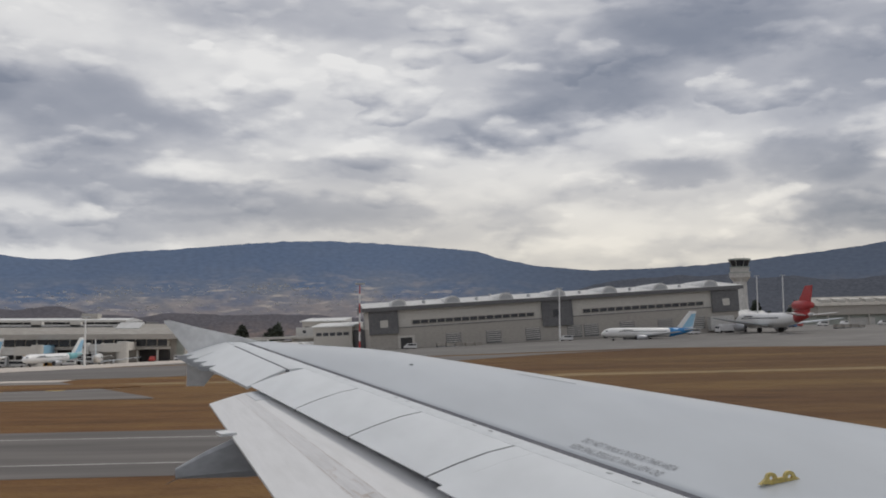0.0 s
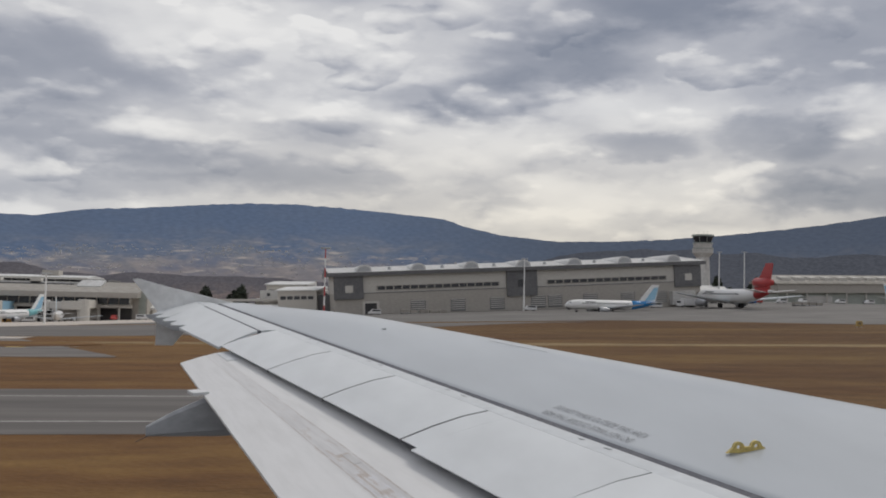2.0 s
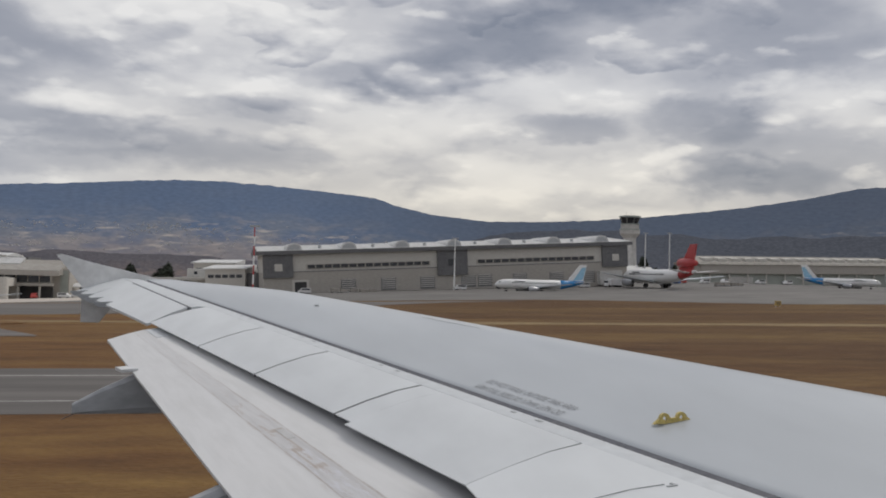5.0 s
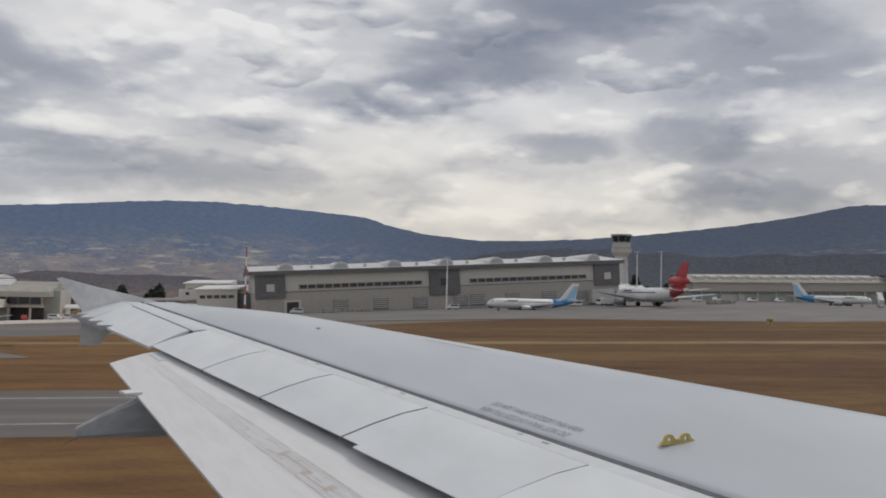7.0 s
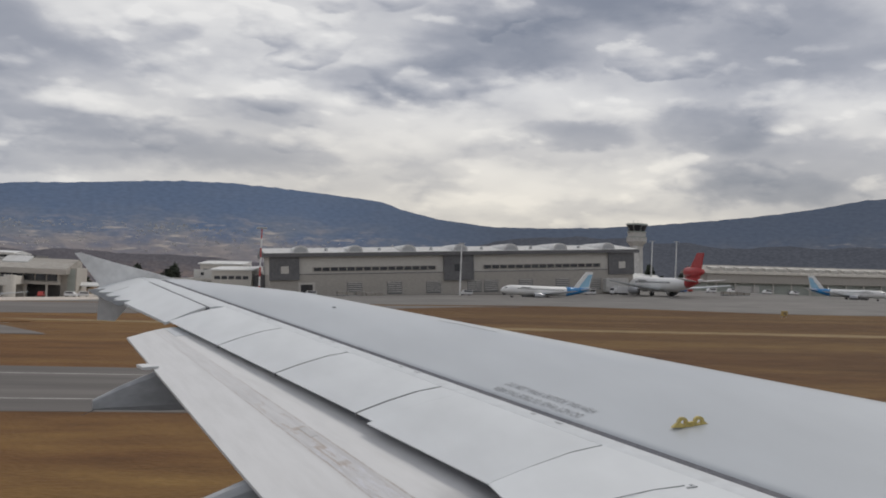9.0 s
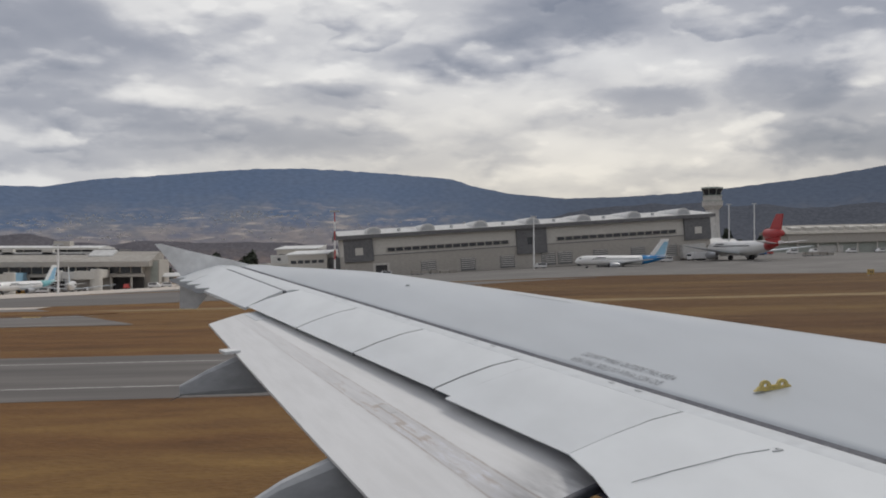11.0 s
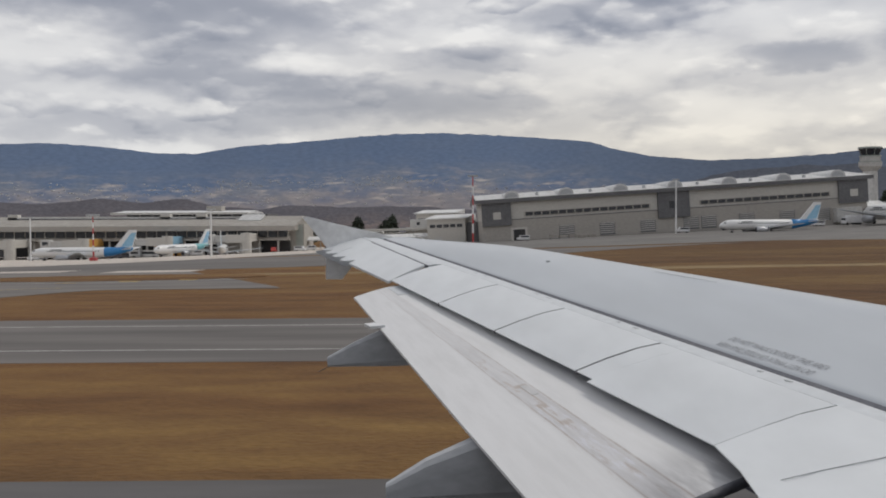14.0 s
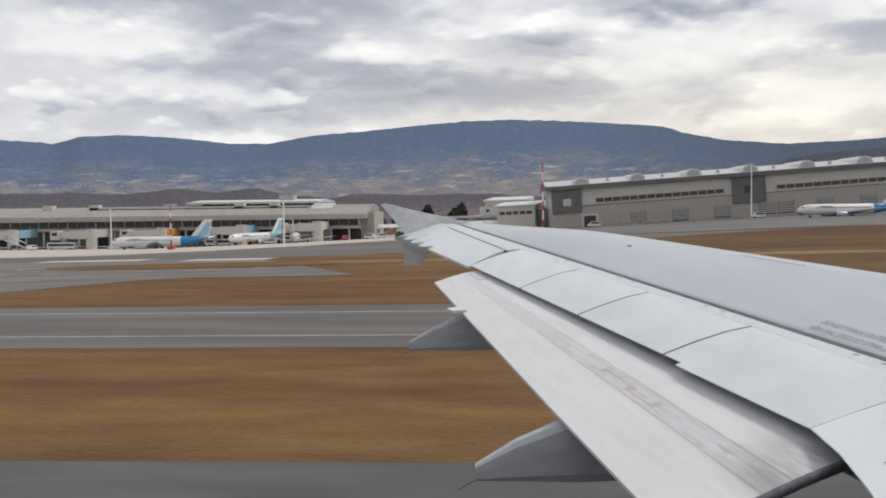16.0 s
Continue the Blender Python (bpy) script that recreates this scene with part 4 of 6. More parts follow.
# wing tip fence: a swept blade above and below the tip
bm = bmesh.new()
profile = [(-7.95, 1.40, 0.02), (-8.45, 1.56, 0.03), (-9.05, 1.735, 0.03), (-9.50, 1.885, 0.012), (-9.58, 1.875, 0.008), (-9.40, 1.62, 0.016), (-9.23, 1.37, 0.02),
           (-9.26, 1.10, 0.018), (-9.28, 0.85, 0.01), (-9.02, 0.83, 0.014), (-8.80, 1.08, 0.03), (-8.50, 1.30, 0.035)]
ins = [bm.verts.new((x, 16.80 - w - 0.12 * (1.4 - z) * -1 * 0 + 0.06 * (1.4 - z), z)) for x, z, w in profile]
out = [bm.verts.new((x, 16.80 + w + 0.06 * (1.4 - z), z)) for x, z, w in profile]
bm.faces.new(ins)
bm.faces.new(out[::-1])
for i in range(len(ins)):
    j = (i + 1) % len(ins)
    bm.faces.new((ins[i], out[i], out[j], ins[j]))
bmesh.ops.recalc_face_normals(bm, faces=bm.faces[:])
part("wingtip_fence", bm, M["fence"], wing, "grey arrow-shaped wing tip fence")


# outboard flap, lowered, with its worn band, and the dark cove above it
def flap_edge(y):
    return -7.43 - 0.228 * (y - 8.3), 0.255 + 0.1165 * (y - 8.3)


def flap_fore(y):
    x, z = spoiler_edge(y)
    return x + 0.22, z - 0.055 - 0.035 * ease(-y, -12.5, -6.8)


def flap_mid(q, dz):
    return mixline(flap_fore, flap_edge, q, dz)


FLAP = [lambda y: (flap_fore(y)[0] + 0.04, flap_fore(y)[1] - 0.09), lambda y: (flap_fore(y)[0] + 0.02, flap_fore(y)[1] - 0.03), flap_fore,
        flap_mid(0.22, 0.030), flap_mid(0.45, 0.038), flap_mid(0.7, 0.026), flap_edge]
FLAP_Q = [-0.04, -0.02, 0.0, 0.22, 0.45, 0.7, 1.0]
FLAP_Y = span(6.62, 13.03, 24)
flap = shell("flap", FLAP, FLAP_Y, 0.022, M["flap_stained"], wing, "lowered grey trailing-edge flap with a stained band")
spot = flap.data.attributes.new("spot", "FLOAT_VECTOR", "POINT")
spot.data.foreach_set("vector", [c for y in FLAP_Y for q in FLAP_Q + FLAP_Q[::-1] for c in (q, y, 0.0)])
for v, c in zip(flap.data.vertices, [(q, y) for y in FLAP_Y for q in FLAP_Q + FLAP_Q[::-1]]):
    k = 0.6 * max(c[0], 0) * (1 - ease(c[1], 6.62, 8.4))  # the end is cut askew, along the flight line
    v.co += Vector((0.25 * k, -k, -0.115 * k))
for y0, y1, q0, q1 in ((8.34, 8.58, 0.475, 0.515),):
    shell("repair_patch", [flap_mid(q0, 0.0385), flap_mid(q1, 0.0365)], span(y0, y1, 2), 0.003, M["worn"], flap, "small riveted repair plate on the flap")
shell("flap_end_panel", [flap_mid(0.06, 0.020), flap_mid(0.25, 0.0365), flap_mid(0.44, 0.0425)], span(12.45, 13.0, 3), 0.004, M["strip"], flap, "pale end panel")
bm = prism(bmesh.new(), [(flap_edge(11.62)[0] + 0.05, 11.62), (flap_edge(11.62)[0] - 0.10, 11.55), (flap_edge(11.25)[0] - 0.10, 11.22), (flap_edge(11.25)[0] + 0.05, 11.25)], 2,
           flap_edge(11.4)[1] - 0.015, flap_edge(11.4)[1] + 0.012)
part("flap_tab", bm, M["flap"], flap)
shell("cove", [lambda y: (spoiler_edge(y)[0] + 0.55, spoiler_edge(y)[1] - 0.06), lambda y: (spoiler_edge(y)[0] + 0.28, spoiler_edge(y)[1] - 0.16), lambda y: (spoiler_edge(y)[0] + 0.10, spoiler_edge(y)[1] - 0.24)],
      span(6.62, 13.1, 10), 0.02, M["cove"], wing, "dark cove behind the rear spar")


def inner_flap(q, dz):
    return lambda y: (inner_edge(y)[0] + 0.2 - 1.15 * q, inner_edge(y)[1] - 0.10 - 0.22 * q + dz)


shell("inner_flap", [inner_flap(0, -0.06), inner_flap(0.04, 0), inner_flap(0.25, 0.03), inner_flap(0.5, 0.035), inner_flap(1, 0)], span(2.05, 5.95, 10), 0.03, M["worn"], wing, "lowered inboard flap")
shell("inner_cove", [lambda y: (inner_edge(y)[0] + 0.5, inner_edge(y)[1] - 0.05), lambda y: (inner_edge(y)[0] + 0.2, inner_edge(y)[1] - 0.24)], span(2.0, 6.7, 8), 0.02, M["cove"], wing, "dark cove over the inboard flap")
rings = []
for q in (0.0, 0.1, 0.22, 0.34, 0.45, 0.58, 0.7, 0.85, 1.0):
    x, z = flap_mid(q, 0.012 + 0.03 * math.sin(math.pi * min(q * 1.05, 1)))(6.62)
    c = Vector((x + 0.15 * q, 6.60 - 0.6 * q, z - 0.07 * q))
    rings.append([c + Vector((0, 0.030 * math.cos(a * math.pi / 5), 0.030 * math.sin(a * math.pi / 5))) for a in range(10)])
part("flap_end_seal", loft(rings), M["seal"], wing, "black rubber seal at the flap end", True)


# flap track fairings
def fairing(y, tail_x, tail_z, top, low_x, width):
    """A tapered canoe under the wing: a blunt tail end, a sloping back and rounded flanks."""
    tx, tz = top
    rings = []
    for q in (0.0, 0.03, 0.12, 0.3, 0.55, 0.8, 1.0):
        x = tail_x + (low_x - tail_x) * q
        w = width * (0.55 + 0.45 * min(q / 0.3, 1)) * (0.8 if q == 0 else 1)
        upz = tail_z + (tz - tail_z) * min(1.0, (x - tail_x) / (tx - tail_x))
        dnz = tail_z - 0.10 - 0.05 * min(q / 0.4, 1)
        rings.append([(x, y - w * a, dnz + (upz - dnz) * b) for a, b in ((0.75, 0), (1, 0.14), (1, 0.55), (0.9, 0.88), (0.55, 1), (-0.55, 1), (-0.9, 0.88), (-1, 0.55), (-1, 0.14), (-0.75, 0))])
    part("flap_track_fairing", loft(rings), M["fair"], wing, "grey canoe-shaped flap track fairing")


fairing(11.95, -8.75, 0.245, (-8.12, 0.545), -6.4, 0.10)
fairing(7.95, -7.93, -0.10, (-7.36, 0.20), -5.6, 0.12)
bm = tube(bmesh.new(), (-8.74, 11.95, 0.14), (-8.86, 11.95, 0.09), 0.004, 0.003, 6)
part("static_wick", bm, M["seal"], wing)
bm = tube(bmesh.new(), (-7.92, 7.95, -0.2), (-8.06, 7.95, -0.27), 0.004, 0.003, 6)
part("static_wick", bm, M["seal"], wing)


def on_skin(x, y):
    """Height of the upper skin over (x, y)."""
    x0, xs = lead(y), seam(y)[0]
    return skin(y, (x - x0) / (xs - x0))[1]


# stencilled warning, once for each side
def stencil(words, start, end, up_to):
    cu = bpy.data.curves.new("stencil", "FONT")
    cu.body, cu.size = words, 0.12
    tmp = bpy.data.objects.new("stencil_text", cu)
    scene.collection.objects.link(tmp)
    me = bpy.data.meshes.new_from_object(tmp.evaluated_get(bpy.context.evaluated_depsgraph_get()))
    bpy.data.objects.remove(tmp)
    co = [v.co.copy() for v in me.vertices]
    wide = max(c.x for c in co)
    a, b = Vector(start), Vector(end)
    d = (b - a).normalized()
    n = Vector((-d.y, d.x)) * up_to
    k = (b - a).length / wide
    for v, c in zip(me.vertices, co):
        p = a + d * c.x * k + n * c.y * 0.78
        v.co = (p.x, p.y, on_skin(p.x, p.y) + 0.004)
    me.materials.append(M["stencil"])
    ob = new("stencilled_warning", me)
    ob.parent = wing
    ob["label"] = "grey stencilled words do not walk outside this area"


stencil("DO NOT WALK OUTSIDE THIS AREA", (-5.42, 8.40), (-5.11, 7.46), 1)
stencil("DO NOT WALK OUTSIDE THIS AREA", (-5.16, 7.46), (-5.465, 8.38), 1)

# yellow twin-eyed tie-down fitting
cx, cy = -4.68, 6.945
cz = on_skin(cx, cy)
bm = bmesh.new()
for s in (-1, 1):
    n = 16
    ri, ro, w = 0.015, 0.034, 0.012
    mid = Vector((cx + s * 0.055, cy, cz + 0.024))
    loops = []
    for r, yy in ((ri, -w), (ro, -w), (ro, w), (ri, w)):
        loops.append([bm.verts.new((mid.x + r * math.cos(2 * math.pi * i / n), mid.y + yy, mid.z + r * math.sin(2 * math.pi * i / n))) for i in range(n)])
    for a, b in zip(loops, loops[1:] + loops[:1]):
        for i in range(n):
            bm.faces.new((a[i], a[(i + 1) % n], b[(i + 1) % n], b[i]))
bmesh.ops.recalc_face_normals(bm, faces=bm.faces[:])
prism(bm, [(cx - 0.13, cz - 0.004), (cx + 0.13, cz - 0.004), (cx + 0.08, cz + 0.032), (cx + 0.055, cz + 0.012), (cx + 0.022, cz + 0.026), (cx - 0.022, cz + 0.026), (cx - 0.055, cz + 0.012), (cx - 0.08, cz + 0.032)], 1, cy - 0.014, cy + 0.014)
part("tie_down_fitting", bm, M["yellow"], wing, "yellow twin-eyed escape rope fitting")
for y in (12.2, ):
    x = lead(y) - 0.34 * chord(y)
    bm = prism(bmesh.new(), [(x - 0.03, y - 0.05), (x + 0.01, y - 0.09), (x + 0.02, y + 0.07), (x - 0.02, y + 0.09)], 2, on_skin(x, y) - 0.01, on_skin(x, y) + 0.002)
    part("filler_cap", bm, M["fair"], wing, "small grey filler cover")
# body of the jet, with the window opening that the view goes through, and its main wheel
BX = spread([(-19, 0), (-8.6, 1.3), (-7.85, 0.25), (-7.1, 0.25), (-6.1, 0.5), (9, 1.5)])
AR = [radians(a) for a in list(range(-90, 0, 10)) + [3, 6.2, 14.5, 23.3, 32] + list(range(40, 271, 10))]
# out of view; its grey is chosen to bounce less light onto the wing
for r, name, mat, lab in ((2.04, "fuselage", "fair", "grey aircraft body with a window opening"), ):
    verts, faces, n = [], [], len(AR)
    for depth in (0.0, 0.10):
        for x in BX:
            k = 1 - 0.35 * ease(-x, 14, 19) - 0.3 * ease(x, 5, 9)
            for a in AR:
                verts.append((x, (r * k - depth) * math.cos(a), 1.05 + (r * k - depth) * math.sin(a)))
    nx = len(BX)
    gone = set()
    for i in range(nx - 1):
        for j in range(n):
            if -7.98 < (BX[i] + BX[i + 1]) / 2 < -6.97 and 6.2 < math.degrees(AR[j]) + 3 < 23:
                gone.add((i, j))
    for L in (0, 1):
        o = L * nx * n
        for i in range(nx - 1):
            for j in range(n):
                if (i, j) not in gone:
                    q = (o + i * n + j, o + i * n + (j + 1) % n, o + (i + 1) * n + (j + 1) % n, o + (i + 1) * n + j)
                    faces.append(q if L else q[::-1])
    for i, j in gone:
        o = nx * n
        for (di, dj), (ei, ej), nb in (((0, 0), (1, 0), (i, j - 1)), ((0, 1), (1, 1), (i, j + 1)), ((0, 0), (0, 1), (i - 1, j)), ((1, 0), (1, 1), (i + 1, j))):
            if nb not in gone:
                a, b = (i + di) * n + j + dj, (i + ei) * n + j + ej
                faces.append((a, b, b + o, a + o))
    for i in (0, nx - 1):
        faces.append(tuple(i * n + j for j in range(n)))
    raw(name, verts, faces, M[mat], airliner, lab)
gear = part("landing_gear", tube(bmesh.new(), (-5.6, 3.8, 0.0), (-5.6, 3.8, -2.3), 0.12, 0.10, 14), M["steel"], airliner, "main landing gear leg with twin wheels")
for y in (3.45, 4.15):
    bm = tube(bmesh.new(), (-5.6, y - 0.2, -2.29), (-5.6, y + 0.2, -2.29), 0.57, None, 28)
    part("wheel", bm, M["tyre"], gear)


# ---- airport buildings ----
def clones(name, bm, material, parent, places, label=""):
    """Alike pieces as objects of their own on one mesh."""
    first = part(name, bm, material, parent, label)
    first.location = places[0]
    for p in places[1:]:
        ob = new(name, first.data)
        ob.parent = parent
        ob.location = p
        if label:
            ob["label"] = label
    return first


def stand(x, y, turn=0.0, lean=0.0, lift=0.0):
    """A place on the airfield."""
    return pose(x, y, gz(x, y) + lift, 0, lean, turn)


def big_hangar():
    """Maintenance hangar, 150 m long; the front faces the runway (-y), its west end at x = 0."""
    L, D, H = 152.0, 48.0, 16.2
    h = thing("hangar", stand(20, 366, 0, -3.5, -0.3), "long grey-beige hangar with a pale roof and dark corner blocks", "hangar")
    part("lower_wall", boxes((0.2, L - 0.2, 0, D, -3, 8.4)), M["wall"], h, "beige-grey lower wall")
    part("upper_wall", boxes((0.35, L - 0.35, 0.25, D - 0.2, 8.4, H)), M["wall_light"], h, "pale grey upper wall")
    part("ledge", boxes((0.0, L, -0.12, 0.25, 8.25, 8.55)), M["wall_dark"], h, "dark ledge between the wall bands")
    bm = prism(bmesh.new(), [(-1.4, H), (-1.6, H + 0.55), (D * 0.5, H + 3.0), (D + 1.4, H + 0.55), (D + 1.4, H)], 0, -2.0, L + 2.0)
    part("roof", bm, M["roof"], h, "pale metal roof sheets")
    part("eave", boxes((-2.1, L + 2.1, -1.75, -1.45, H - 1.0, H + 0.42)), M["wall_dark"], h, "dark eave board")
    part("gable_edge", prism(bmesh.new(), [(-1.5, H - 1.0), (-1.5, H + 0.5), (D * 0.5, H + 2.9), (D + 1.4, H + 0.5), (D + 1.4, H - 1.0)], 0, -2.35, -1.95), M["wall_dark"], h, "dark gable edge")
    for x0, x1 in ((0.0, 11.5), (L * 0.455, L * 0.455 + 12.5), (L - 11.5, L)):
        mid = 0 < x0 < L - 20
        b = part("corner_block", boxes((x0, x1, -0.9, 0.6, 5.0 if mid else 6.2, H - 0.6), bevel=0.08), M["wall_dark"], h, "dark grey projecting block")
        w = part("window", boxes((x0 + 4.4, x0 + 7.4, -1.0, -0.85, 8.8, 11.6)), M["roof"] if not mid else M["glass"], b, "square window")
        w.data.materials[0] = M["wall_light"] if not mid else M["glass"]
    for a, b in ((17.0, 66.0), (86.0, 137.0)):
        n = 15
        w = (b - a) / n
        part("window_band", boxes((a - 0.4, b + 0.4, 0.0, 0.22, 9.3, 11.2)), M["wall"], h, "grey window band frame")
        clones("pane", boxes((0.2, w - 0.2, -0.08, 0.05, 9.55, 10.95)), M["glass"], h, [(a + w * i, 0, 0) for i in range(n)])
    for x in (30, 46, 62, 79, 86, 101, 117, 131):
        d = part("roller_door", boxes((x, x + 6.0, -0.15, 0.1, 0.0, 5.0)), M["door"], h, "grey roller door")
        clones("slat", boxes((x + 0.2, x + 5.8, -0.24, -0.14, 0.0, 0.32)), M["wall_light"], d, [(0, 0, z) for z in (0.7, 1.5, 2.3, 3.1, 3.9, 4.6)])
    part("door_frame", boxes((11.0, 17.6, -0.3, 0.1, -1, 5.2)), M["wall_light"], h, "white frame of the open door")
    # a black panel paints the unlit inside of the doorway
    part("doorway_shade", boxes((12.0, 16.6, -0.38, -0.2, -1, 4.4)), M["shadow"], h, "black panel painted as the shade inside an open doorway")
    part("office_annex", boxes((L - 14, L - 4, -3.5, 0, -1, 4.6), bevel=0.1), M["wall_white"], h, "low white annex")
    # arched roof vents
    for i in range(7):
        x = 12.0 + i * 21.4
        pts = [(x - 3.1, H + 0.3)] + [(x + 3.1 * -math.cos(math.pi * k / 10), H + 0.9 + 2.5 * math.sin(math.pi * k / 10)) for k in range(11)] + [(x + 3.1, H + 0.3)]
        vent = part("roof_vent", prism(bmesh.new(), pts, 1, -0.8, D * 0.5), M["roof_white"], h, "white arched roof light")
        louvre = [(x + 2.5 * -math.cos(math.pi * k / 10), H + 0.9 + 1.9 * math.sin(math.pi * k / 10)) for k in range(11)]
        part("louvre", prism(bmesh.new(), louvre, 1, -0.86, -0.78), M["fair"], vent, "grey louvred front")
        if i < 6:
            part("roof_fan", tube(bmesh.new(), (x + 10.7, 6, H + 0.9), (x + 10.7, 6, H + 2.4), 0.8, 0.6, 10), M["steel"], h)
    return h


def terminal():
    """Passenger terminal, front to the runway; x = 0 is its east end and it runs west."""
    L, D = 276.0, 40.0
    t = thing("terminal", stand(-62, 400), "long grey-beige passenger terminal with dark window band and open ground floor", "terminal")
    # shade behind the columns is painted on as near-black
    part("core", boxes((-L, 0, 5, D, -2, 5.2)), M["shadow"], t, "recessed ground floor painted near-black as shade")
    part("window_wall", boxes((-L, 0, 1.0, D, 5.2, 9.4)), M["wall"], t, "beige wall behind the window band")
    part("floor_slab", boxes((-L - 1, 1, -1.2, 2.0, 4.8, 5.9), bevel=0.1), M["wall"], t, "pale floor slab edge")
    bm = prism(bmesh.new(), [(-3.2, 9.2), (-3.4, 10.9), (D * 0.75, 15.4), (D + 2, 14.0), (D + 2, 9.2)], 0, -L - 4, 3.5)
    part("roof", bm, M["roof_brown"], t, "sloping grey-brown roof")
    part("fascia", boxes((-L - 4.2, 3.7, -3.75, -3.4, 9.0, 11.2), bevel=0.08), M["wall"], t, "broad beige roof edge")
    n = 64
    w = L / n
    clones("pane", boxes((-w + 0.25, -0.25, 0.80, 0.97, 6.3, 8.9)), M["glass"], t, [(-w * i, 0, 0) for i in range(n)])
    clones("column", tube(bmesh.new(), (0, 0, -2), (0, 0, 4.7), 0.45, None, 10), M["wall_light"], t, [(-4 - 8 * i, 0.3, 0) for i in range(34)])
    clones("mullion", boxes((-0.2, 0.2, 0.55, 1.0, 5.9, 9.3)), M["wall_light"], t, [(-w * 3 * i, 0, 0) for i in range(21)])
    for x0, x1, col in ((-30, -12, "wall"), (-88, -70, "shadow"), (-150, -120, "wall_dark"), (-58, -46, "orange"), (-112, -106, "wall_light")):
        part("ground_wall", boxes((x0, x1, 3.2, 5.2, -2, 4.6)), M[col], t, "painted ground-floor wall panel")
    part("east_block", boxes((-9, 6, 8, D, -2, 11.8), bevel=0.15), M["wall"], t, "taller beige block at the end")
    # raised hall with a white roof behind
    part("upper_hall", boxes((-78, -14, 30, 62, 8, 16.5)), M["wall_dark"], t, "dark clerestory of the raised hall")
    clones("clerestory_post", boxes((-0.25, 0.25, 29.6, 30.0, 13, 16.4)), M["wall_light"], t, [(-18 - 6 * i, 0, 0) for i in range(10)])
    part("upper_roof", prism(bmesh.new(), [(26, 16.4), (26, 17.0), (46, 18.2), (66, 17.2), (66, 16.4)], 0, -84, -22), M["roof_white"], t, "flat white hall roof")
    part("upper_fascia", boxes((-84.2, -21.8, 25.7, 25.98, 16.2, 17.15)), M["wall_light"], t, "pale edge of the hall roof")
    part("lower_roof", boxes((-128, -24, 20, 29, 13.0, 15.2), bevel=0.1), M["roof"], t, "long grey lower roof in front of the hall")
    part("lower_glazing", boxes((-126, -26, 19.8, 19.98, 13.3, 14.4)), M["glass"], t, "dark glazing strip")
    part("side_canopy", prism(bmesh.new(), [(14, 13.0), (14, 13.6), (26, 16.2), (26, 13.0)], 0, -24, -14), M["roof"], t, "pale sloping canopy")
    part("roof_plant", boxes((-44, -37, 40, 48, 17, 20.2), bevel=0.15), M["wall"], t, "beige plant room on the hall roof")
    part("stair_glazing", boxes((2.5, 5.5, 7.8, 8.0, 1, 11.2)), M["trim"], t, "greenish stair glazing")
    for x in (-150, -128, -60, -44):
        part("roof_unit", boxes((x, x + 4.5, 20, 24, 13, 16.4), bevel=0.15), M["wall_light"], t, "grey rooftop plant box")
    part("west_pier_roof", boxes((-L - 60, -L - 6, 8, 36, -2, 11.5), bevel=0.2), M["wall_light"], t, "pale pier wing")
    return t


def jet_bridge(x, y, turn, panel):
    b = thing("jet_bridge", stand(x, y, turn), "white and grey boarding bridge on a steel leg beside the terminal", "jet bridge", "boarding bridges")
    part("fixed_arm", boxes((-1.6, 1.6, 2, 20, 4.8, 8.0), bevel=0.12), M[panel], b, "painted fixed walkway")
    part("rotunda", tube(bmesh.new(), (0, 1.5, -0.2), (0, 1.5, 8.4), 2.2, None, 18), M["wall_light"], b)
    part("tunnel", boxes((-13, 0, -0.6, 2.2, 4.6, 7.4), bevel=0.1), M["wall_white"], b, "white telescopic tunnel")
    part("outer_tunnel", boxes((-8, 0, -0.9, 2.5, 4.4, 7.7), bevel=0.1), M["wall_light"], b)
    part("cab", boxes((-16.5, -12.6, -1.4, 2.8, 4.0, 7.9), bevel=0.25), M["wall_white"], b, "white docking cab")
    part("window", boxes((-15.6, -13.4, -1.46, -1.38, 5.8, 7.2)), M["glass"], b)
    part("leg", boxes((-11.4, -10.6, -0.4, 0.4, 0, 4.6), (-11.4, -10.6, 1.4, 2.2, 0, 4.6), (-11.6, -10.4, -0.8, 2.6, 0.4, 1.2)), M["steel"], b)
    return b


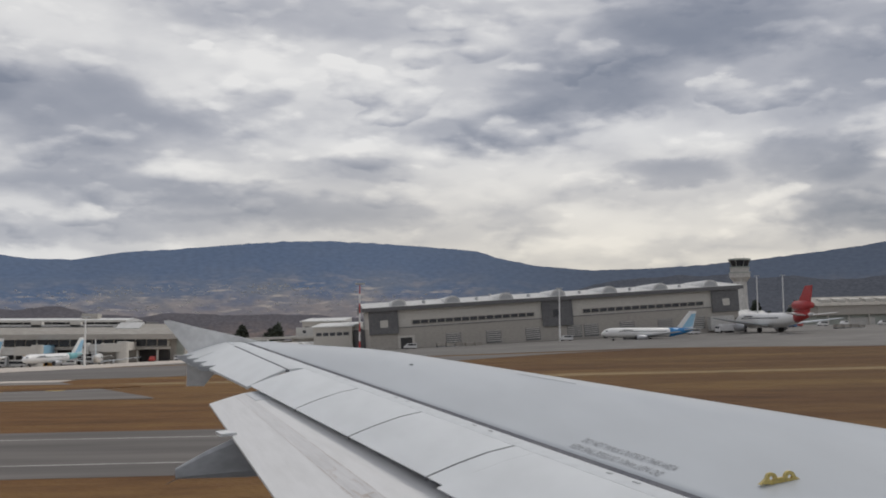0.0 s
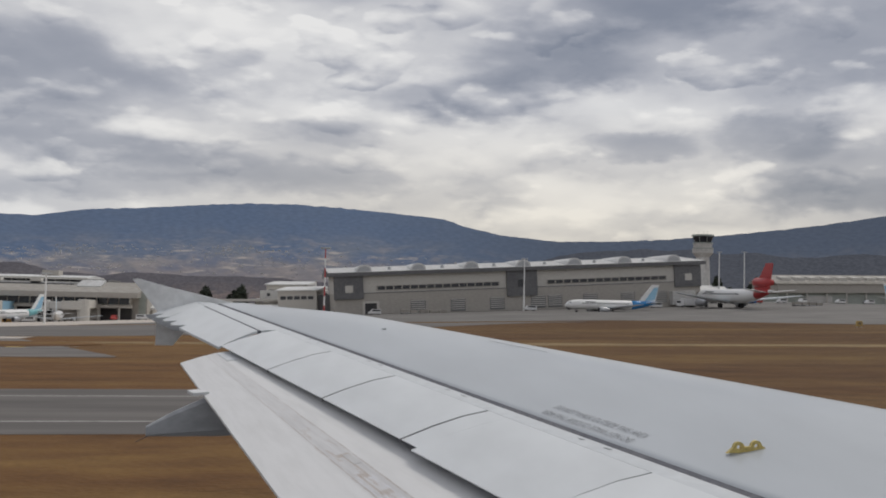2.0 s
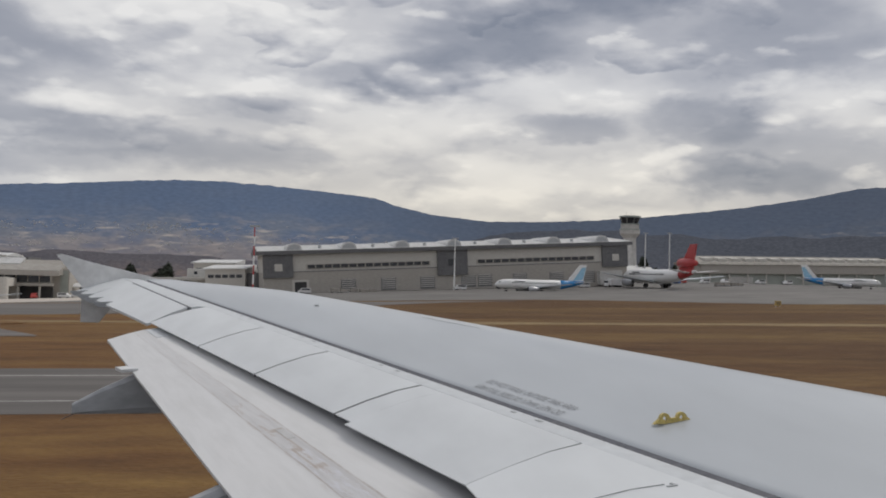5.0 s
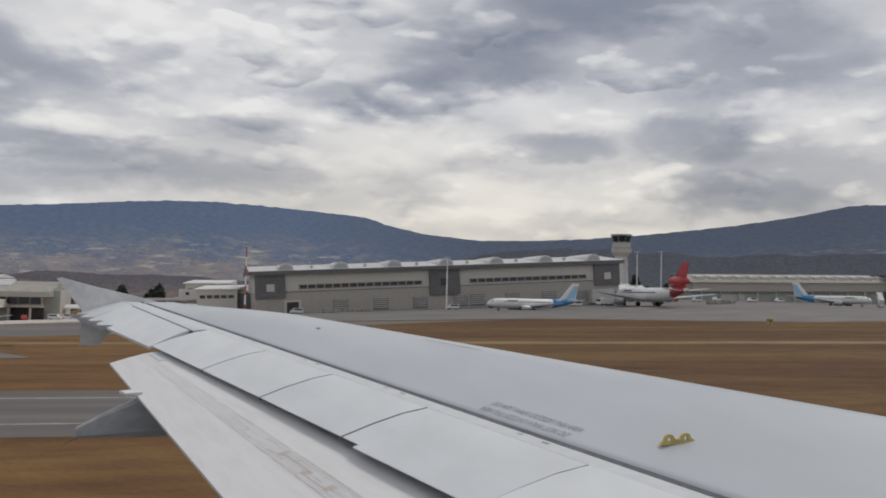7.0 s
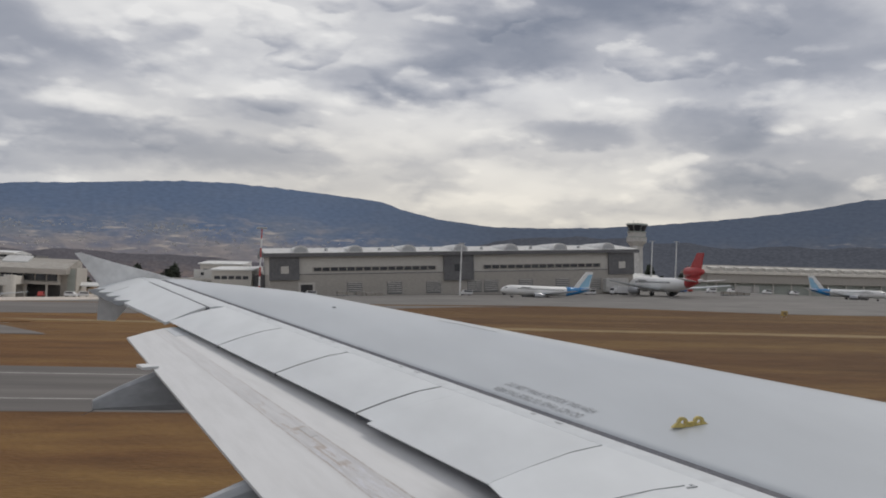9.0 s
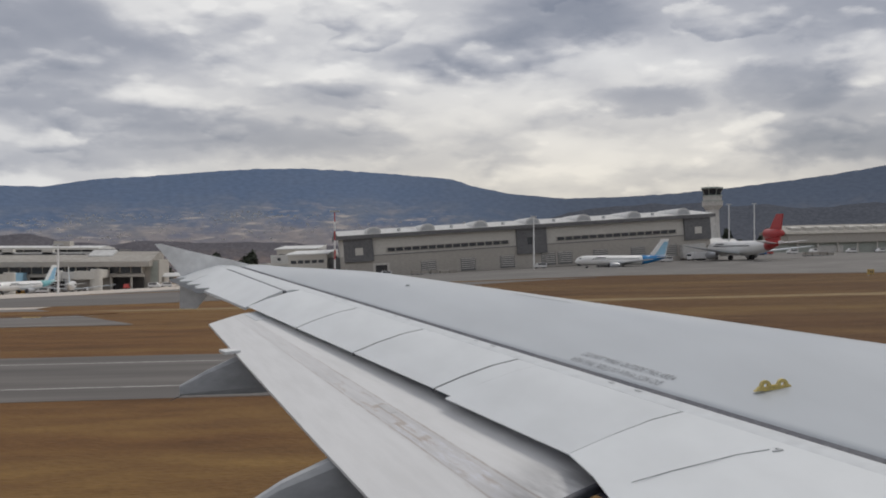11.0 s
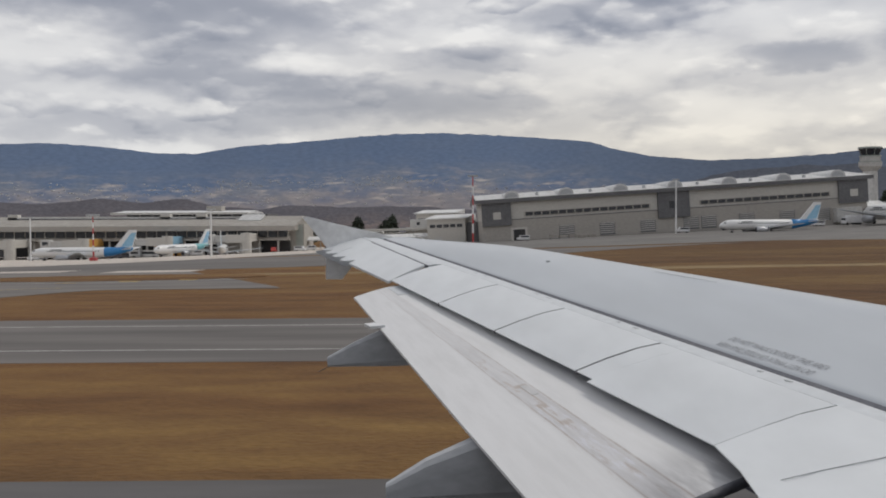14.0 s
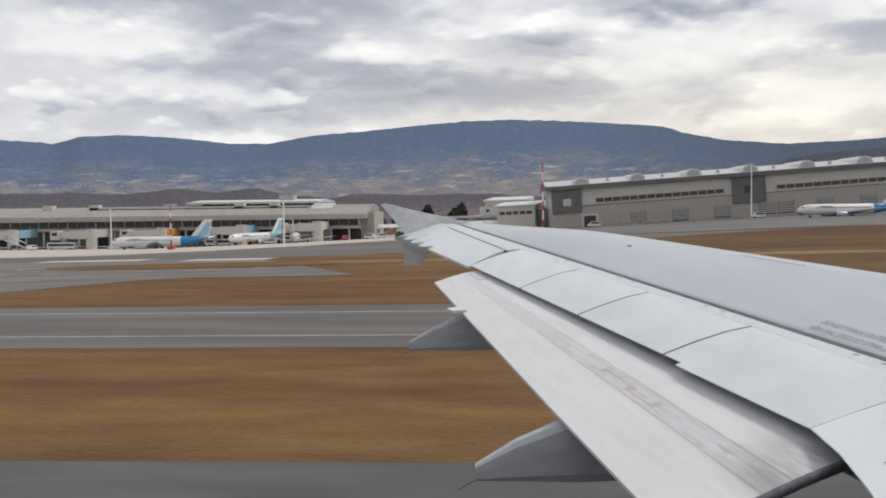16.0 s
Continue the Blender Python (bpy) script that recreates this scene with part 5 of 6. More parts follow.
def pier():
    """Glazed pier with a roof of small sawtooth lights."""
    L = 130.0
    p = thing("pier_building", stand(268, 476, 0, -1.2), "beige-grey pier building with a ribbed brown roof and dark ground floor", "terminal")
    part("ground_floor", boxes((1, L - 1, 2, 26, -4, 5)), M["trim"], p, "dark greenish ground floor")
    part("wall", boxes((0, L, 0, 28, 5, 10.2), bevel=0.2), M["wall"], p, "smooth beige upper wall")
    part("roof", prism(bmesh.new(), [(-1, 10.2), (0.5, 11.4), (14, 15.2), (29, 11.2), (29, 10.2)], 0, -1.5, L + 1.5), M["roof_brown"], p, "brown-grey sloping roof")
    clones("roof_light", prism(bmesh.new(), [(2.5, 11.9), (2.5, 13.7), (9, 14.4), (9, 13.4)], 0, 0, 5.6), M["wall_light"], p, [(4 + 8.6 * i, 0, 0) for i in range(15)])
    clones("column", tube(bmesh.new(), (0, 0.6, -4), (0, 0.6, 5), 0.4, None, 8), M["wall_light"], p, [(6 + 12 * i, 0, 0) for i in range(11)])
    part("door", boxes((18, 34, 1.7, 2.1, -2, 3.4)), M["wall_white"], p, "white ground-floor doors")
    part("end_hall", boxes((L, L + 40, -4, 30, -4, 14.5), bevel=0.2), M["wall"], p, "taller hall at the end")
    part("hall_roof", boxes((L - 2, L + 44, -6, 32, 14.5, 15.4)), M["wall_dark"], p, "dark flat roof")
    part("hall_windows", boxes((L + 3, L + 38, -4.1, -3.9, 8, 11)), M["glass"], p)
    return p


def fire_station():
    L = 84.0
    s = thing("fire_station", stand(-38, 424, 0, -1.4), "white fire station with open vehicle bays and a raised clerestory", "fire station")
    part("main_block", boxes((26, L, 6, 26, -2, 8.4)), M["wall_light"], s, "pale main block")
    part("clerestory", boxes((28, L - 2, 9, 24, 8.4, 12.2), bevel=0.12), M["wall_white"], s, "white raised clerestory")
    clones("clerestory_window", boxes((0, 1.4, 8.9, 9.05, 9.6, 10.9)), M["glass"], s, [(31 + 8.6 * i, 0, 0) for i in range(6)])
    part("canopy", boxes((0, L + 1, 3.5, 8, 7.2, 8.3), bevel=0.1), M["wall_light"], s, "flat canopy over the bays")
    part("west_block", boxes((0, 15, 5, 24, -2, 7.0), bevel=0.12), M["wall_white"], s, "low white block")
    clones("window", boxes((0, 1.3, 4.88, 5.02, 3.6, 5.2)), M["glass"], s, [(2.5 + 4.2 * i, 0, 0) for i in range(3)])
    part("link", boxes((15, 26, 7, 24, -2, 6.2)), M["wall"], s)
    part("link_window", boxes((16, 25, 6.9, 7.05, 3.6, 5.4)), M["glass"], s)
    clones("bay_pillar", boxes((0, 2.0, 4.0, 6.2, -2, 7.4)), M["wall_white"], s, [(40 + 7.6 * i, 0, 0) for i in range(6)])
    # flat black panels, painted for the shade inside the bays
    clones("bay_shade", boxes((2.1, 7.5, 5.8, 6.1, -1.5, 6.4)), M["shadow"], s, [(40 + 7.6 * i, 0, 0) for i in range(5)])
    part("shade_canopy", prism(bmesh.new(), [(-6.5, 4.0), (-6.3, 4.5), (0.2, 5.8), (0.4, 5.2)], 0, -22, 38), M["roof_white"], s, "long white sunshade roof")
    clones("shade_post", tube(bmesh.new(), (0, -5.8, -2.5), (0, -5.8, 4.2), 0.14, None, 8), M["steel"], s, [(-20 + 8 * i, 0, 0) for i in range(8)])
    return s


def low_hangar(x, y, length, lean):
    s = thing("low_hangar", stand(x, y, 0, lean), "low white-roofed hangar with an arched brown entrance and small doors", "hangar")
    part("wall", boxes((0, length, 0, 22, -2, 5.2)), M["wall_white"], s, "white wall")
    part("roof", prism(bmesh.new(), [(-1, 5.0), (-1.1, 5.5), (4, 7.4), (11, 8.6), (18, 7.4), (23, 5.4), (23, 5.0)], 0, -1, length + 1), M["roof_white"], s, "white barrel roof")
    a = length * 0.32
    pts = [(a, -2), (a, 5.4)] + [(a + 12 * k / 10, 5.4 + 1.9 * math.sin(math.pi * k / 10)) for k in range(1, 10)] + [(a + 12, 5.4), (a + 12, -2)]
    part("entrance", prism(bmesh.new(), pts, 1, -4, 1), M["roof_brown"], s, "brown arched entrance block")
    part("entrance_window", boxes((a + 2, a + 5, -4.1, -3.9, 3.2, 4.8), (a + 7, a + 10, -4.1, -3.9, 3.2, 4.8)), M["glass"], s)
    xs = [k for k in range(4, int(length) - 4, 9) if not a - 4 < k < a + 12]
    clones("door", boxes((0, 3.4, -0.15, 0.05, -1, 3.2)), M["glass"], s, [(k, 0, 0) for k in xs])
    part("stores", boxes((length * 0.55, length * 0.8, -3.2, -0.2, -1, 1.6), bevel=0.2), M["car_red"], s, "red stored equipment")
    return s


def office(x, y, w, hgt, lean):
    o = thing("office_block", stand(x, y, -14, lean), "grey airport office block with white roof and dark windows", "office building", "airport offices")
    part("wall", boxes((0, w, 0, 18, -2, hgt), bevel=0.1), M["wall_light"], o)
    part("side_block", boxes((w, w + 9, 2, 16, -2, hgt - 1.6), bevel=0.1), M["wall_dark"], o, "dark grey side block")
    part("roof", prism(bmesh.new(), [(-0.8, hgt), (-0.8, hgt + 0.5), (19, hgt + 2.2), (19, hgt)], 0, -1, w + 1), M["roof_white"], o, "white monopitch roof")
    n = int(w // 3)
    clones("pane", boxes((0.2, 2.6, -0.1, 0.06, hgt - 3.6, hgt - 2.2)), M["glass"], o, [(1 + 3 * i, 0, 0) for i in range(n)])
    part("door", boxes((3, 6.5, -0.1, 0.06, -1, 3.0)), M["wall_white"], o)
    part("stair", prism(bmesh.new(), [(w + 9, 0), (w + 9, 5), (w + 10.5, 5), (w + 16, 0)], 1, 3, 5), M["steel"], o, "outside steel stair")
    return o


def control_tower(x, y):
    t = thing("control_tower", stand(x, y), "tall grey concrete airport control tower with a flared glazed cab", "control tower")

    def octo(r0, z0, r1, z1, name, mat, lab=""):
        part(name, tube(bmesh.new(), (0, 0, z0), (0, 0, z1), r0, r1, 16), M[mat], t, lab, False)
    octo(5.0, -3, 3.9, 27, "shaft", "tower", "tapered concrete shaft")
    octo(3.9, 26.4, 6.2, 29.2, "collar", "tower")
    octo(6.2, 29.2, 6.2, 31.6, "equipment_floor", "tower")
    octo(6.4, 31.6, 6.4, 32.2, "ledge", "trim", "greenish ledge")
    octo(5.6, 32.2, 5.6, 34.8, "upper_floor", "tower")
    octo(6.0, 34.8, 6.0, 35.5, "gallery", "trim", "greenish gallery")
    octo(4.9, 35.5, 6.4, 39.4, "cab_glazing", "glass", "dark sloping cab glass")
    octo(6.8, 39.4, 6.6, 40.4, "cab_roof", "trim", "greenish flat cab roof")
    for a in range(8):
        c, s = math.cos(a * math.pi / 4), math.sin(a * math.pi / 4)
        part("mullion", tube(bmesh.new(), (4.95 * c, 4.95 * s, 35.5), (6.45 * c, 6.45 * s, 39.4), 0.14, None, 6), M["trim"], t)
    for x0 in (-2.5, 0.5, 2.8):
        part("antenna", tube(bmesh.new(), (x0, 0, 40.4), (x0, 0, 42.6), 0.07, None, 6), M["steel"], t)
    return t


def banded_mast(x, y, hgt):
    m = thing("floodlight_mast", stand(x, y), "tall red and white banded floodlight mast on a red base", "mast", "floodlight masts")
    part("base", boxes((-0.8, 0.8, -0.8, 0.8, -0.5, 0.9), bevel=0.1), M["red"], m, "red base")
    n = 7
    for i in range(n):
        part("pole_section", tube(bmesh.new(), (0, 0, 1 + (hgt - 1) * i / n), (0, 0, 1 + (hgt - 1) * (i + 1) / n), (0.14 + 0.007 * hgt) * (1 - 0.06 * i), (0.14 + 0.007 * hgt) * (0.94 - 0.06 * i), 10), M["red" if i % 2 == 0 else "white"], m)
    part("lamp_head", boxes((-1.6, 1.6, -0.4, 0.4, hgt, hgt + 0.6), bevel=0.08), M["steel"], m)
    return m


def lamp_post(x, y, hgt):
    m = thing("lamp_post", stand(x, y), "slender white apron lamp post", "lamp post", "apron lamp posts")
    part("pole", tube(bmesh.new(), (0, 0, -0.5), (0, 0, hgt), 0.34, 0.2, 10), M["white"], m)
    part("lamp_head", boxes((-1.3, 1.3, -0.3, 0.3, hgt, hgt + 0.4), bevel=0.06), M["steel"], m)
    return m


big_hangar()
terminal()
for x, turn, col in ((-76, 0, "wall_light"), (-108, 0, "pale_blue"), (-142, 0, "orange"), (-172, 0, "wall_light"), (-206, 0, "pale_blue"), (-246, 0, "orange")):
    jet_bridge(x, 380, turn, col)
pier()
fire_station()
low_hangar(214, 520, 46, -2.0)
office(-2, 408, 17, 10.5, -2.0)
office(-8, 470, 20, 14.0, -1.0)
control_tower(254, 540)
banded_mast(-84, 232, 11)
banded_mast(13, 300, 22)
lamp_post(92, 352, 20)
lamp_post(206, 420, 24)
lamp_post(219, 420, 24)
lamp_post(-62, 262, 13)
lamp_post(-150, 350, 16)


# ---- parked aircraft ----
def parked_jet(m, length, tail_mat, accent, label, group="parked airliners", third=False, lettered=True):
    """A parked airliner, nose towards -x; length in metres."""
    j = thing("parked_jet", m, label, "aircraft", group)
    k = length / 36.0
    r = 1.75 * k
    zc = 2.9 * k

    def ring(x, rr, dz=0.0, n=14):
        return [(x, rr * math.cos(2 * math.pi * i / n), zc + dz + rr * math.sin(2 * math.pi * i / n)) for i in range(n)]
    st = ((0, 0.12, -0.45), (0.6, 0.75, -0.3), (1.6, 1.25, -0.15), (3.2, 1.62, -0.03), (5, 1.75, 0), (23, 1.75, 0), (27, 1.5, 0.2), (31, 1.0, 0.62), (34.5, 0.45, 1.1), (36, 0.15, 1.3))
    part("fuselage", loft([ring(x * k, rr * k, dz * k) for x, rr, dz in st]), M["white"], j, "white body", True)
    if accent:
        rear = [(x, rr + 0.03, dz) for x, rr, dz in st if x >= (31 if third else 27)]
        rear = [(29.6, 1.24, 0.48) if third else (25.0, 1.66, 0.08)] + rear[:-1]
        part("rear_paint", loft([ring(x * k, rr * k, dz * k) for x, rr, dz in rear]), M[accent], j, "coloured rear body", True)
    part("cockpit_window", boxes((1.25 * k, 2.1 * k, -1.12 * k, 1.12 * k, zc + 0.42 * k, zc + 0.78 * k), bevel=0.1), M["glass"], j)
    clones("window", boxes((0, 0.42 * k, -1.742 * k, 1.742 * k, zc + 0.3 * k, zc + 0.62 * k)), M["glass"], j, [((6 + 0.9 * i) * k, 0, 0) for i in range(20)])
    for s in (-1, 1):
        bm = loft([[(12.5 * k, s * 1.5 * k, zc - 1.1 * k), (19.0 * k, s * 1.5 * k, zc - 1.2 * k), (19.0 * k, s * 1.5 * k, zc - 1.5 * k), (12.5 * k, s * 1.5 * k, zc - 1.6 * k)],
                   [(20.5 * k, s * 16.5 * k, zc + 0.5 * k), (22.2 * k, s * 16.5 * k, zc + 0.45 * k), (22.2 * k, s * 16.5 * k, zc + 0.35 * k), (20.5 * k, s * 16.5 * k, zc + 0.35 * k)]])
        part("wing", bm, M["skin"], j, "grey wing")
        bm = loft([[(30.5 * k, s * 0.6 * k, zc + 1.0 * k), (34 * k, s * 0.5 * k, zc + 1.0 * k), (34 * k, s * 0.5 * k, zc + 0.85 * k), (30.5 * k, s * 0.6 * k, zc + 0.8 * k)],
                   [(34.0 * k, s * 6.2 * k, zc + 1.6 * k), (35.6 * k, s * 6.2 * k, zc + 1.6 * k), (35.6 * k, s * 6.2 * k, zc + 1.52 * k), (34.0 * k, s * 6.2 * k, zc + 1.5 * k)]])
        part("tailplane", bm, M["white"], j)
        e = part("engine", loft([[(x * k, s * 5.4 * k + rr * k * math.cos(a * math.pi / 6), zc - 1.75 * k + rr * k * math.sin(a * math.pi / 6)) for a in range(12)] for x, rr in ((10.6, 0.9), (11, 1.05), (13, 1.05), (14.4, 0.7), (15, 0.45))]), M["engine"], j, "grey engine", True)
        part("intake", tube(bmesh.new(), (10.55 * k, s * 5.4 * k, zc - 1.75 * k), (10.7 * k, s * 5.4 * k, zc - 1.75 * k), 0.8 * k, None, 12), M["shadow"], e)
        part("main_wheel", tube(bmesh.new(), (17 * k, s * 2.4 * k, 0.55 * k), (17 * k, s * 3.2 * k, 0.55 * k), 0.56 * k, None, 14), M["tyre"], j)
        part("gear_leg", tube(bmesh.new(), (17 * k, s * 2.8 * k, 0.4 * k), (17 * k, s * 2.6 * k, zc - 1 * k), 0.14 * k, None, 8), M["steel"], j)
    part("nose_wheel", tube(bmesh.new(), (4.4 * k, -0.3 * k, 0.4 * k), (4.4 * k, 0.3 * k, 0.4 * k), 0.4 * k, None, 12), M["tyre"], j)
    part("nose_leg", tube(bmesh.new(), (4.4 * k, 0, 0.4 * k), (4.6 * k, 0, zc - 1.2 * k), 0.1 * k, None, 8), M["steel"], j)
    fin = [(27.8, 1.2), (33.2, 7.6), (35.9, 7.6), (34.4, 1.4)]
    bm = loft([[(x * k, y * k, zc + z * k) for x, z in fin] for y in (-0.14, 0.14)])
    part("fin", bm, M[tail_mat], j, "painted tail fin")
    if tail_mat == "white":
        part("fin_flash", loft([[(x * k, y * k, zc + z * k) for x, z in ((30.2, 1.6), (34.0, 6.6), (35.6, 6.6), (34.2, 2.0))] for y in (-0.165, 0.165)]), M["pale_blue"], j, "pale blue flash on the fin")
    if third:
        part("tail_engine", loft([[(x * k, rr * k * math.cos(a * math.pi / 6), zc + 3.2 * k + rr * k * math.sin(a * math.pi / 6)) for a in range(12)] for x, rr in ((28.6, 0.95), (29, 1.15), (33, 1.1), (35.4, 0.7))]), M["red"], j, "red engine in the tail", True)
    if lettered:
        part("lettering_bar", boxes((7.2 * k, 11.0 * k, -1.66 * k, 1.66 * k, zc + 0.82 * k, zc + 1.08 * k)), M["car_dark"], j, "dark lettering bar")
    return j


BLUE = "parked white regional jet with a blue tail on asphalt"
parked_jet(stand(98, 318, 4), 36.2, "white", "blue", BLUE)
parked_jet(stand(-138, 322, 2), 36.2, "white", "blue", BLUE)
parked_jet(stand(-100, 336, 68), 33.8, "white", "teal", "parked white jet with a teal rear, tail towards the runway")
parked_jet(stand(268, 330, 122), 33.8, "white", "blue", "parked white jet with blue rear body and boarding steps")
parked_jet(stand(-84, 378, -80), 33.8, "white", "", "parked white jet on the concrete stands", lettered=False)
parked_jet(stand(-224, 372, -84), 33.8, "white", "car_dark", "parked white jet with a dark rear beside the terminal", lettered=False)
parked_jet(stand(168, 361, -88), 56.0, "red", "red", "parked white three-engined cargo jet with a red tail", "cargo aircraft", True)


# ---- vehicles and equipment ----
def van(m, mat, label):
    v = thing("van", m, label, "van", "apron vehicles")
    bm = prism(bmesh.new(), [(-2.4, 0.45), (-2.4, 1.1), (-1.7, 1.3), (-1.1, 2.1), (2.3, 2.1), (2.4, 0.45)], 1, -0.95, 0.95)
    part("body", bm, M[mat], v)
    part("windows", boxes((-1.0, 2.0, -0.97, 0.97, 1.35, 1.9)), M["glass"], v)
    for x in (-1.5, 1.5):
        for y in (-0.8, 0.8):
            part("wheel", tube(bmesh.new(), (x, y - 0.12, 0.36), (x, y + 0.12, 0.36), 0.36, None, 12), M["tyre"], v)
    return v


def truck(m, mat, label):
    v = thing("truck", m, label, "truck", "apron trucks")
    part("cab", prism(bmesh.new(), [(-4.2, 0.6), (-4.2, 1.7), (-3.8, 2.9), (-2.3, 2.9), (-2.3, 0.6)], 1, -1.2, 1.2), M[mat], v)
    part("windscreen", boxes((-4.16, -3.2, -1.05, 1.05, 1.8, 2.6)), M["glass"], v)
    part("load_box", boxes((-2.1, 4.0, -1.25, 1.25, 0.9, 3.6), bevel=0.06), M["car_white"], v)
    part("chassis", boxes((-4.0, 4.0, -0.8, 0.8, 0.5, 0.9)), M["car_dark"], v)
    for x in (-3.2, 1.6, 3.0):
        for y in (-1.05, 1.05):
            part("wheel", tube(bmesh.new(), (x, y - 0.16, 0.5), (x, y + 0.16, 0.5), 0.5, None, 12), M["tyre"], v)
    return v


def bus(m, mat, label):
    v = thing("bus", m, label, "bus", "apron buses")
    part("body", boxes((-6, 6, -1.3, 1.3, 0.4, 3.0), bevel=0.18), M[mat], v)
    part("window_row", boxes((-5.4, 5.6, -1.33, 1.33, 1.5, 2.5)), M["glass"], v)
    for x in (-4, 4):
        for y in (-1.15, 1.15):
            part("wheel", tube(bmesh.new(), (x, y - 0.15, 0.48), (x, y + 0.15, 0.48), 0.48, None, 12), M["tyre"], v)
    return v


def steps(m):
    v = thing("boarding_steps", m, "white mobile boarding steps on the apron", "steps", "boarding steps")
    part("ramp", prism(bmesh.new(), [(-3.6, 0.5), (-3.6, 0.9), (2.6, 4.2), (4.4, 4.2), (4.4, 3.8), (2.8, 3.8)], 1, -0.9, 0.9), M["car_white"], v)
    part("canopy", prism(bmesh.new(), [(-3.4, 2.6), (-3.3, 2.9), (2.7, 6.1), (4.4, 6.1), (4.4, 5.9), (2.7, 5.9)], 1, -1.0, 1.0), M["wall_white"], v)
    part("frame", boxes((-3, 3, -0.7, 0.7, 0.4, 0.7), (2.6, 2.9, -0.7, 0.7, 0.4, 3.9), (-0.2, 0.1, -0.7, 0.7, 0.4, 2.2), (3.9, 4.1, -0.9, 0.9, 4.2, 6.0), (-3.4, -3.2, -0.9, 0.9, 0.8, 2.8)), M["steel"], v)
    for x in (-2.4, 2.4):
        for y in (-0.75, 0.75):
            part("wheel", tube(bmesh.new(), (x, y - 0.1, 0.3), (x, y + 0.1, 0.3), 0.3, None, 10), M["tyre"], v)
    return v


def cargo_dollies(m, n):
    v = thing("cargo_dolly_train", m, "row of brown-wrapped cargo pallets on dollies", "cargo dollies")
    for i in range(n):
        d = part("dolly", boxes((i * 3.7, i * 3.7 + 3.2, -1.2, 1.2, 0.35, 0.55)), M["steel"], v)
        part("cargo", boxes((i * 3.7 + 0.15, i * 3.7 + 3.05, -1.1, 1.1, 0.55, 1.6 + 0.5 * random.random()), bevel=0.12), M["roof_brown"], v, "wrapped cargo pallet")
        for x in (0.5, 2.7):
            part("wheel", tube(bmesh.new(), (i * 3.7 + x, -1.1, 0.2), (i * 3.7 + x, 1.1, 0.2), 0.2, None, 10), M["tyre"], v)
    return v


white_van = van(stand(-136, 372, 10), "car_white", "white airport van parked on the apron")
random.seed(7)
for x, y, a in ((-98, 389, 0), (-160, 376, 20), (-190, 366, 80), (-228, 376, 5), (-52, 398, 10), (-36, 404, 0), (-55, 388, 170), (-30, 410, 20), (94, 350, 0), (146, 352, 12),
                (203, 404, 0), (212, 410, 20), (196, 418, 90), (34, 350, 0), (-4, 384, 20), (262, 408, 0), (284, 418, 10), (-86, 382, 10), (226, 398, 0), (240, 404, 30)):
    copy_thing(white_van, stand(x, y, a))
dark_car = van(stand(-128, 378, 0), "car_dark", "dark car parked by the airport buildings")
for x, y, a in ((-128, 390, 0), (-150, 380, 0), (-200, 372, 0), (-44, 402, 0), (206, 412, 0), (186, 420, 10), (112, 353, 0), (-240, 370, 0), (298, 440, 0)):
    copy_thing(dark_car, stand(x, y, a))
for x, y, a in ((-118, 391, 0), (-66, 389, 90), (128, 354, 0), (216, 402, 0)):
    van(stand(x, y, a), "car_red", "red service vehicle by the hangars")
white_truck = truck(stand(-58, 418, 95), "car_white", "white airport truck in front of the vehicle bays")
for x, y, a in ((-34, 420, 92), (-20, 418, 88), (196, 410, 0), (-214, 364, 0), (158, 350, 20)):
    copy_thing(white_truck, stand(x, y, a))
lime = truck(stand(-46, 417, 92), "lime", "lime-green fire truck parked by its bay")
copy_thing(lime, stand(-27, 416, 96))
white_bus = bus(stand(-184, 380, 0), "car_white", "white apron bus beside the terminal")
copy_thing(white_bus, stand(-232, 366, 0))
copy_thing(white_bus, stand(-118, 384, 0))
bus(stand(206, 396, 0), "car_blue", "blue apron bus parked on the stands")
st = steps(stand(-196, 366, 200))
for x, y, a in ((-152, 362, 20), (262, 318, 60), (-4, 396, 180)):
    copy_thing(st, stand(x, y, a))
cargo_dollies(stand(44, 352, 4), 5)
cargo_dollies(stand(205, 352, 10), 4)
cargo_dollies(stand(-92, 392, 0), 3)


def field_sign(x, y, turn, mat, label):
    s = thing("taxiway_sign", stand(x, y, turn), label, "sign", "taxiway signs")
    part("panel", boxes((-0.8, 0.8, -0.14, 0.14, 0.25, 1.25), bevel=0.03), M[mat], s)
    part("leg", boxes((-0.6, -0.5, -0.05, 0.05, -0.2, 0.3), (0.5, 0.6, -0.05, 0.05, -0.2, 0.3)), M["steel"], s)
    part("lettering_bar", boxes((-0.35, -0.1, -0.16, -0.13, 0.5, 1.0), (0.1, 0.35, -0.16, -0.13, 0.5, 1.0)), M["car_dark"] if mat != "car_white" else M["wall_light"], s)
    return s


field_sign(112, 168, 15, "marking_y", "small yellow taxiway sign standing in dry grass")


